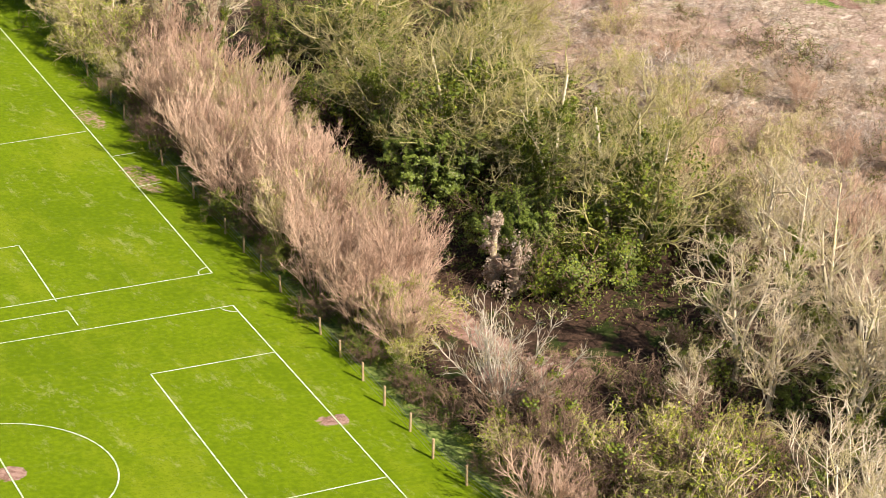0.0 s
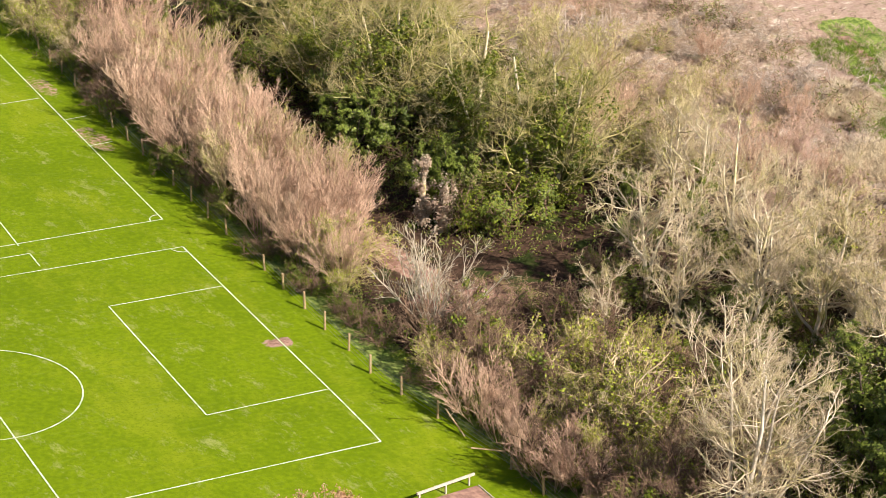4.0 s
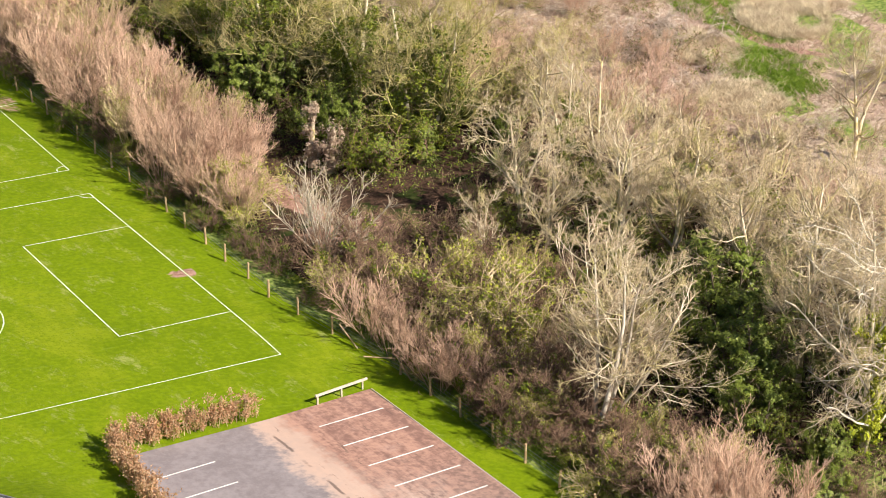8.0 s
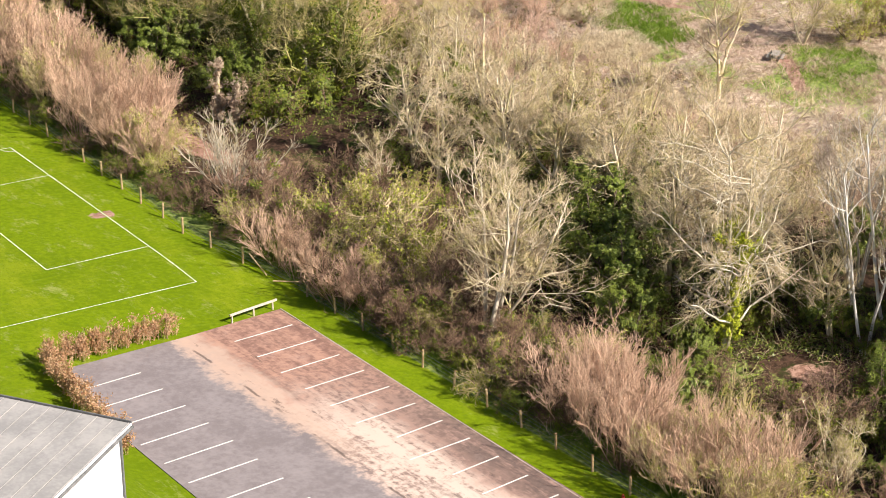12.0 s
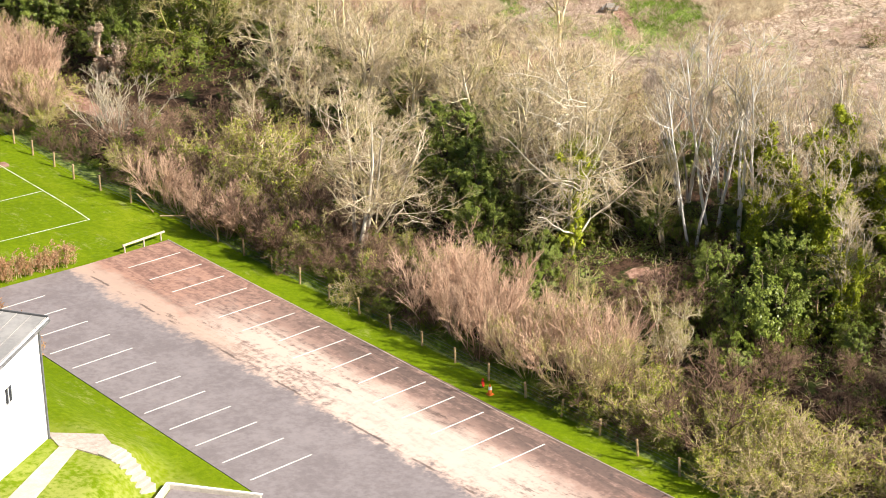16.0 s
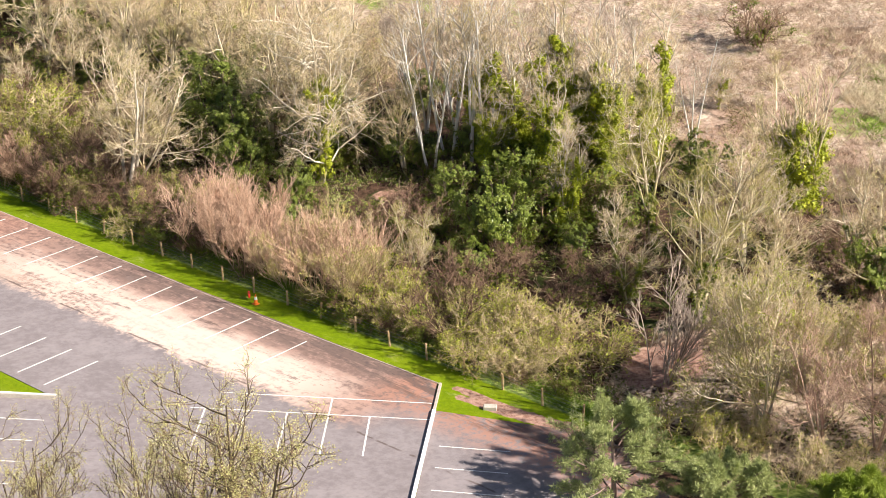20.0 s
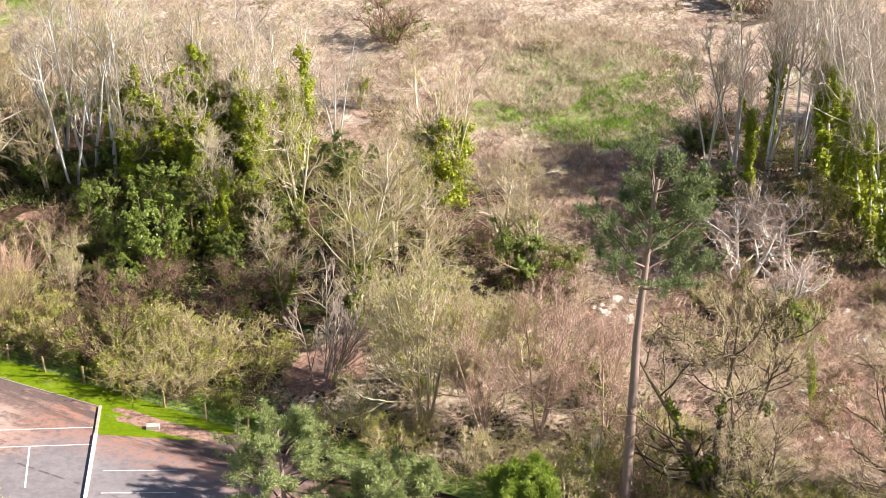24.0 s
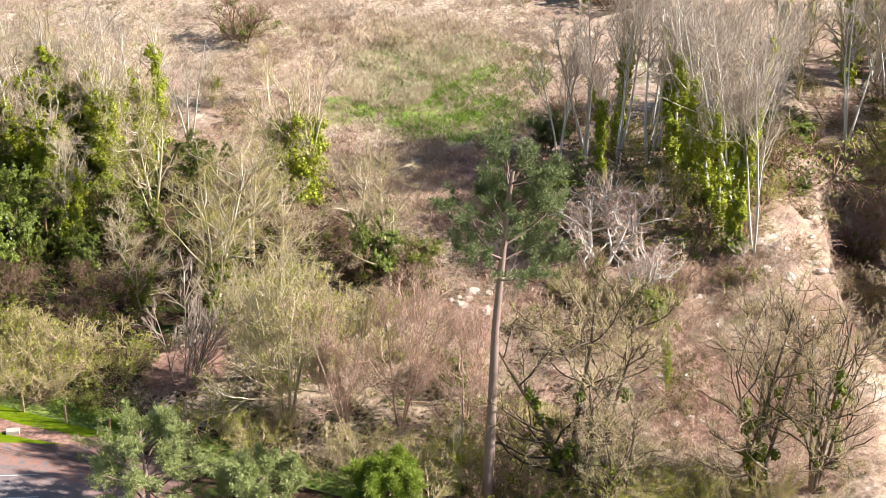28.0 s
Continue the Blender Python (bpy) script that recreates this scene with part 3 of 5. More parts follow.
# ---- fence ----
fence = thing("fence", "weathered wooden post and wire fence along the wood", "fence")
post_bm = bmesh.new()
bmesh.ops.create_cone(post_bm, cap_ends=True, segments=7, radius1=0.075, radius2=0.065, depth=1.4, matrix=Matrix.Translation((0, 0, 0.35)))
for v in post_bm.verts:
    if v.co.z > 1:
        v.co.z += 0.03 * (v.co.x > 0)
first = part("post", post_bm, "post", fence)
rng = random.Random(5)
ys = [y for y in np.arange(-18.3, 126, 2.9) if not 38 < y < 41]
for i, y in enumerate(ys):
    ob = first if not i else new("post", first.data)
    ob.parent = fence
    x = fence_x(y) + rng.uniform(-0.06, 0.06)
    ob.matrix_local = pose(x, y, height(x, y), rng.uniform(-4, 4), rng.uniform(-4, 4), rng.uniform(0, 360)) @ Matrix.Diagonal((1, 1, rng.uniform(0.92, 1.06), 1))


def tube(points, r, sides=4):
    p = np.array(points, float)[None]
    v, f = tubes(p, np.array([[r] * p.shape[1]]), sides)
    return mesh_np("tube", v, f)


def tubes(pts, rad, sides):
    """Round rods along many polylines at once: pts (B, n, 3), rad (B, n)."""
    B, n, _ = pts.shape
    d = pts[:, -1] - pts[:, 0]
    d /= np.linalg.norm(d, axis=1, keepdims=True) + 1e-9
    ref = np.where(np.abs(d[:, 2:3]) > 0.9, [[1.0, 0, 0]], [[0, 0, 1.0]])
    u = np.cross(d, ref)
    u /= np.linalg.norm(u, axis=1, keepdims=True) + 1e-9
    w = np.cross(d, u)
    a = np.arange(sides) * 2 * np.pi / sides
    ring = np.cos(a)[:, None] * u[:, None, :] + np.sin(a)[:, None] * w[:, None, :]
    v = pts[:, :, None, :] + rad[:, :, None, None] * ring[:, None, :, :]
    b, i, k = np.meshgrid(np.arange(B), np.arange(n - 1), np.arange(sides), indexing="ij")
    k2 = (k + 1) % sides
    base = (b * n + i) * sides
    f = np.stack([base + k, base + k2, base + sides + k2, base + sides + k], -1)
    return v.reshape(-1, 3), f.reshape(-1, 4)


for h in (0.25, 0.5, 0.75, 0.97):
    part("wire", tube([(fence_x(y) - 0.05, y, height(fence_x(y), y) + h) for y in np.arange(-18.3, 126, 1.45)], 0.009, 3), "wire", fence)
for y, s in ((41.9, -1.5), (37.2, -1.4), (-9.1, -1.5), (88.7, 1.3)):
    x = fence_x(y)
    part("brace", tube([(x, y, height(x, y) + 0.95), (fence_x(y + s) , y + s, height(x, y + s) + 0.05)], 0.045, 6), "post", fence)
part("cross_rail", tube([(3.0, 37.2, height(3, 37.2) + 0.85), (1.6, 38.2, height(1.6, 38.2) + 0.8)], 0.04, 6), "post", fence)
gate = thing("gate", "grey wooden field gate at the far end of the fence", "gate")
for h in (0.3, 0.6, 0.9, 1.15):
    part("bar", tube([(5.6, 124.5, height(5.6, 124.5) + h), (2.6, 126, height(2.6, 126) + h)], 0.04, 4), "rail", gate)
for x, y in ((5.6, 124.5), (2.6, 126)):
    part("gate_post", box(0.12, 0.12, 1.5, pose(x, y, height(x, y) - 0.15)), "rail", gate)

barrier = thing("barrier_rail", "low pale wooden barrier rail beside the car park", "barrier", at=(-1.3, 35.6, height(-1.3, 35.6)))
ba, bb_ = Vector((-3.05, 35.45)), Vector((0.45, 35.8 + 0.35))
for k in (0.02, 0.5, 0.93):
    q = ba.lerp(bb_, k)
    part("leg", box(0.09, 0.09, 0.62, pose(q.x + 1.3, q.y - 35.6, height(q.x, q.y) - height(-1.3, 35.6) - 0.1, 0, 0, 8), 0.01), "rail", barrier)
ang = math.degrees(math.atan2(bb_.y - ba.y, bb_.x - ba.x))
mid = (ba + bb_) / 2
drop = math.degrees(math.atan2(height(*bb_) - height(*ba), (bb_ - ba).length))
part("top_rail", box((bb_ - ba).length + 0.2, 0.11, 0.13, pose(mid.x + 1.3, mid.y - 35.6, (height(*ba) + height(*bb_)) / 2 - height(-1.3, 35.6) + 0.5, 0, -drop, ang), 0.015), "rail", barrier)


def cone_marker(x, y):
    c = thing("traffic_cone", "orange traffic cone standing on the grass verge", "traffic cone", at=(x, y, height(x, y)))
    part("base", box(0.36, 0.36, 0.05, None, 0.01), "orange", c)
    bm = bmesh.new()
    bmesh.ops.create_cone(bm, cap_ends=True, segments=14, radius1=0.14, radius2=0.03, depth=0.62, matrix=Matrix.Translation((0, 0, 0.36)))
    part("body", bm, "orange", c)
    bm = bmesh.new()
    bmesh.ops.create_cone(bm, cap_ends=False, segments=14, radius1=0.111, radius2=0.078, depth=0.18, matrix=Matrix.Translation((0, 0, 0.42)))
    part("band", bm, "white", c, "white reflective band")


cone_marker(1.85, 6.35)
drum = thing("red_sign", "red round sign disc leaning by the fence", "sign", at=(2.1, 7.2, height(2.1, 7.2)))
bm = bmesh.new()
bmesh.ops.create_cone(bm, cap_ends=True, segments=18, radius1=0.24, radius2=0.24, depth=0.03, matrix=pose(0, 0, 0.34, 78, 0, 35))
part("disc", bm, "red", drum)
part("stand", box(0.05, 0.05, 0.5, pose(0.05, 0.05, 0, 0, 0, 35)), "trim", drum)
block = part("concrete_block", box(0.75, 0.42, 0.3, pose(0.65, -13.7, height(0.65, -13.7) - 0.06, 0, 0, -55), 0.03), "concrete")
tagged(block, "pale concrete block lying on churned grass", "block")

# ---- building on the bank ----
CB = Vector((-22.4, 12.6))
EA, EB = Vector((-0.85, -0.527)).normalized(), Vector((-0.527, 0.85)).normalized()
house = thing("hall_building", "white rendered hall with grey sheet roof", "building", at=(CB.x, CB.y, 3.0))


def hp(a, b):
    p = EA * a + EB * b
    return (p.x, p.y)


HA, HB, HT = 20.0, 14.0, 7.25
turn = math.degrees(math.atan2(EA.y, EA.x))
for name, (a0, b0), (a1, b1) in (("wall", (0, 0.15), (HA, 0.15)), ("wall", (0.15, 0.3), (0.15, HB)), ("wall", (HA - 0.15, 0.3), (HA - 0.15, HB)), ("wall", (0.3, HB - 0.15), (HA - 0.3, HB - 0.15))):
    p, q = Vector(hp(a0, b0)), Vector(hp(a1, b1))
    d = q - p
    w = box(d.length, 0.3, HT, pose((p.x + q.x) / 2, (p.y + q.y) / 2, 0, 0, 0, math.degrees(math.atan2(d.y, d.x))))
    part(name, w, "render", house)
p, q = Vector(hp(-0.3, HB / 2)), Vector(hp(HA + 0.3, HB / 2))
roof = part("roof", box(HA + 0.6, HB + 0.7, 0.06, pose((p.x + q.x) / 2, (p.y + q.y) / 2, HT + 0.01, 0, 0, turn)), "roof", house, "grey ribbed sheet roof")
sheet = None
for k in range(19):
    b = -0.35 + (k + 0.5) * (HB + 0.7) / 19
    p = Vector(hp(HA / 2, b))
    if sheet is None:
        sheet = part("roof_sheet", joined(box(HA + 0.62, 0.74, 0.05, None, 0.012), box(HA + 0.62, 0.05, 0.07, pose(0, 0.36, 0), 0.01)), "roof", roof)
        ob = sheet
    else:
        ob = new("roof_sheet", sheet.data)
        ob.parent = roof
    ob.matrix_local = pose(p.x, p.y, HT + 0.074, 0, 0, turn)
p, q = Vector(hp(-0.34, -0.42)), Vector(hp(HA, -0.42))
part("fascia", box((q - p).length, 0.06, 0.24, pose((p.x + q.x) / 2, (p.y + q.y) / 2, HT - 0.12, 0, 0, turn)), "frame", roof)
p, q = Vector(hp(-0.37, -0.42)), Vector(hp(-0.37, HB))
part("fascia", box((q - p).length, 0.06, 0.3, pose((p.x + q.x) / 2, (p.y + q.y) / 2, HT - 0.1, 0, 0, turn + 90)), "trim", roof)
part("gutter", tube([(*hp(-0.3, -0.5), HT - 0.02), (*hp(HA, -0.5), HT - 0.02)], 0.07, 8), "trim", house)
part("downpipe", tube([(*hp(0.05, -0.08), HT), (*hp(0.05, -0.08), 0.6)], 0.05, 8), "trim", house)


def house_window(a, z, w, h):
    p = hp(a, 0)
    win = new("window")
    win.parent = house
    win.matrix_local = pose(*p, z, 0, 0, turn)
    part("glass", box(w, 0.02, h, pose(0, 0.02, 0)), "glass", win)
    for x, sx in ((-w / 2, 0.07), (w / 2, 0.07), (0, 0.05)):
        part("frame", box(sx, 0.09, h + 0.08, pose(x, 0.02, -0.04)), "frame", win)
    for zz in (-0.06, h - 0.02):
        part("frame", box(w + 0.1, 0.1, 0.07, pose(0, 0.02, zz)), "frame", win)


for a, z, w, h in ((3.5, 4.6, 0.7, 0.9), (6.0, 4.2, 1.5, 1.5), (9.5, 4.2, 1.5, 1.5), (6.0, 1.3, 1.5, 1.5)):
    house_window(a, z, w, h)

# path along the wall, and steps down the bank
def walkway(x, y):
    return height(x, y) + 0.05


tagged(part("footpath", slab([(-22.46, 11.47), (-21.9, 10.75), (-25.5, 8.0), (-29.9, 4.75), (-33.5, 2.3), (-34.6, 3.6), (-28.7, 7.2)], walkway, 0.2), "concrete"), "pale concrete footpath along the white wall", "path", kind="structure")
tagged(part("paving", slab([(-22.2, 13.1), (-19.9, 11.5), (-20.3, 10.0), (-21.5, 9.6), (-21.95, 10.72), (-22.5, 11.4)], lambda x, y: walkway(x, y) + 0.02, 0.2), "stone"), "worn pinkish paving at the head of the steps", "paving", kind="structure")
steps = thing("steps", "pale stone steps down the grass bank", "steps", at=(-20.2, 10.6, 0))
TOP, FOOT = Vector((-20.9, 9.75, 3.62)), Vector((-20.25, 7.15, height(-20.25, 7.15) + 0.12))
for k in range(9):
    p = TOP.lerp(FOOT, (k + 0.5) / 9)
    p.z = height(p.x, p.y) + 0.12
    part("step", box(1.1, 0.36, 0.9, pose(p.x + 20.2, p.y - 10.6, p.z + 0.05 - 0.9, 0, 0, 14), 0.012), "concrete", steps)

# ---- woody plants ----
def unit(v):
    return v / (np.linalg.norm(v, axis=-1, keepdims=True) + 1e-9)


def grow(r, start, way, length, n, wob, up):
    """Polylines that wander from their starts: arrays of points (B, n + 1, 3)."""
    p, d = start.copy(), unit(way.copy())
    out = [p.copy()]
    for i in range(n):
        d = unit(d + r.normal(0, wob, d.shape) + np.array([0, 0, up / n]))
        p = p + d * (length / n)[:, None]
        out.append(p.copy())
    return np.stack(out, 1)


def fork(r, pts, length, rad, k, lo, angle, ratio, taper=0.5):
    """Where k children leave each parent: starts, ways, lengths, radii."""
    B, n, _ = pts.shape
    t = np.sort(r.uniform(lo, 1.0, (B, k)), 1) * (n - 1) * 0.999
    i = t.astype(int)
    f = (t - i)[..., None]
    b = np.arange(B)[:, None]
    start = pts[b, i] * (1 - f) + pts[b, i + 1] * f
    d = unit(pts[b, i + 1] - pts[b, i])
    side = unit(np.cross(d, r.normal(0, 1, d.shape)))
    a = radians(angle) * r.uniform(0.6, 1.3, (B, k, 1))
    way = d * np.cos(a) + side * np.sin(a)
    ln = length[:, None] * ratio * (1.15 - taper * t / (n - 1)) * r.uniform(0.7, 1.25, (B, k))
    rr = rad[b, i] * 0.55
    return start.reshape(-1, 3), way.reshape(-1, 3), ln.ravel(), rr.ravel()


def leaves(r, at, size, squash=0.6, out=None):
    """A small folded blade at every place given, facing loosely along out if given."""
    n = len(at)
    a = unit(r.normal(0, 1, (n, 3)))
    if out is None:
        b = unit(np.cross(a, r.normal(0, 1, (n, 3))))
    else:
        face = unit(unit(out) + [0, 0, 0.35] + r.normal(0, 0.35, (n, 3)))
        b = unit(np.cross(face, a))
        a = np.cross(b, face)
    c = np.cross(a, b)
    s = size * r.uniform(0.6, 1.3, (n, 1))
    v = np.stack([at - a * s, at + b * s * squash + c * s * 0.2, at + a * s, at - b * s * squash + c * s * 0.2], 1)
    return mesh_np("leaves", v, np.arange(4 * n).reshape(-1, 4))


def woody(seed, H, stems, lean, trunk, rad, levels, mats, ivy=None, bud=None, up0=0.2, wob0=0.05, twig=0.0135, ring=0.1):
    """A bare tree or shrub: stems from the base, then levels of (count, from, angle, length ratio, wander, rise, pieces)."""
    r = np.random.default_rng(seed)
    az = r.uniform(0, 6.28, stems) if stems > 1 else np.zeros(1)
    tilt = radians(lean) * (r.uniform(0.2, 1.0, stems) if stems > 1 else r.uniform(0, 1, 1))
    way = np.stack([np.cos(az) * np.sin(tilt), np.sin(az) * np.sin(tilt), np.cos(tilt)], 1)
    start = np.stack([np.cos(az), np.sin(az), 0 * az - 1.2], 1) * (ring if stems > 1 else 1e-3)
    start[:, 2] = -0.15
    ln = H * trunk * r.uniform(0.75, 1.1, stems)
    pts = grow(r, start, way, ln, 7, wob0, up0)
    rr = rad * np.linspace(1.0, 0.3, 8)[None] * r.uniform(0.8, 1.15, (stems, 1))
    out = {"trunk": [tubes(pts, rr, 6)]}
    tops = [pts.reshape(-1, 3)]
    P, L, R = pts, ln, rr
    for q, (k, lo, angle, ratio, wob, up, n) in enumerate(levels):
        s, w, l, r0 = fork(r, P, L, R, k, lo, angle, ratio)
        P = grow(r, s, w, l, n, wob, up)
        thin = twig * (2.8, 1.5, 0.8, 0.5)[min(q + (4 - len(levels) if len(levels) < 4 and q == len(levels) - 1 else 0), 3)]
        R = np.clip(r0, thin, thin * 2.6)[:, None] * np.linspace(1, 0.4, n + 1)[None]
        R = np.maximum(R, twig * 0.35)
        L = l
        sides = 5 if q == 0 and stems < 4 else 3
        out.setdefault("limbwork" if q < max(1, len(levels) - 1 - (len(levels) > 3)) else "crown", []).append(tubes(P, R, sides))
        tops.append(P.reshape(-1, 3))
    made = {}
    for name, sets in out.items():
        off, vs, fs = 0, [], []
        for v, f in sets:
            vs.append(v)
            fs.append(f + off)
            off += len(v)
        made[name] = (mesh_np(name, np.concatenate(vs), np.concatenate(fs)), mats[name])
    if ivy:
        n, reach, spread, size, mat = ivy
        m = max(12, n // 45)
        b, t = r.integers(0, stems, m), r.uniform(0, 1, m) ** 0.8 * min(0.999, reach / trunk) * 7 * 0.999
        i = t.astype(int)
        c = pts[b, i] + (pts[b, i + 1] - pts[b, i]) * (t - i)[:, None]
        lump = np.array([noise.noise((seed, q[2] * 0.9, k)) for q, k in zip(c, b)])
        wide = (spread * np.maximum(0.3, 1.0 + 1.5 * lump) * (1.15 - 0.6 * c[:, 2] / H))[:, None]
        c = c + r.normal(0, 1, (m, 3)) * wide * [1, 1, 0.5]
        k = r.integers(0, m, n)
        off = unit(r.normal(0, 1, (n, 3)))
        made["ivy"] = (leaves(r, c[k] + off * r.uniform(0.3, 1.0, (n, 1)) * (0.12 + 0.55 * wide[k]) * [1, 1, 1.25], size, 0.6, off), mat)
    if bud:
        n, size, mat = bud
        src = tops[-1]
        at = src[r.integers(0, len(src), n)] + r.normal(0, 0.06, (n, 3))
        made["foliage"] = (leaves(r, at, size, 0.6, at - [0, 0, H * 0.35] if mat in ("holly", "ivy") else None), mat)
    return made


def wood(t, b, w):
    return {"trunk": t, "limbwork": b, "crown": w}


# count, from, angle, ratio, wander, rise, pieces
ASH = [(11, 0.2, 54, 0.48, 0.17, 0.75, 7), (7, 0.2, 50, 0.46, 0.22, 0.4, 5), (6, 0.12, 46, 0.5, 0.22, 0.3, 2), (3, 0.1, 44, 0.6, 0.1, 0.2, 1)]
OAK = [(12, 0.12, 64, 0.62, 0.2, 0.5, 8), (7, 0.2, 52, 0.46, 0.26, 0.25, 5), (6, 0.15, 48, 0.5, 0.24, 0.15, 2), (3, 0.1, 46, 0.55, 0.1, 0.1, 1)]
DROOP = [(17, 0.1, 70, 0.5, 0.2, 0.25, 8), (9, 0.15, 56, 0.46, 0.28, -0.15, 5), (7, 0.15, 52, 0.5, 0.26, -0.2, 2), (3, 0.1, 46, 0.55, 0.1, 0, 1)]
TALL = [(9, 0.5, 42, 0.3, 0.15, 0.75, 6), (6, 0.2, 42, 0.5, 0.2, 0.45, 3), (5, 0.15, 42, 0.52, 0.18, 0.3, 2), (3, 0.1, 40, 0.6, 0.1, 0.2, 1)]
HAZEL = [(7, 0.15, 32, 0.42, 0.14, 0.45, 3), (5, 0.12, 36, 0.5, 0.16, 0.35, 2), (3, 0.1, 38, 0.6, 0.1, 0.2, 1)]
SHRUB = [(7, 0.1, 54, 0.6, 0.24, 0.25, 3), (5, 0.1, 50, 0.52, 0.24, 0.2, 2), (5, 0.1, 48, 0.52, 0.1, 0.1, 1)]
LEAFY = SHRUB[:2] + [(2, 0.1, 48, 0.6, 0.22, 0.1, 1)]
CANES = [(5, 0.2, 45, 0.5, 0.2, -0.5, 2), (4, 0.1, 45, 0.55, 0.2, -0.2, 1)]

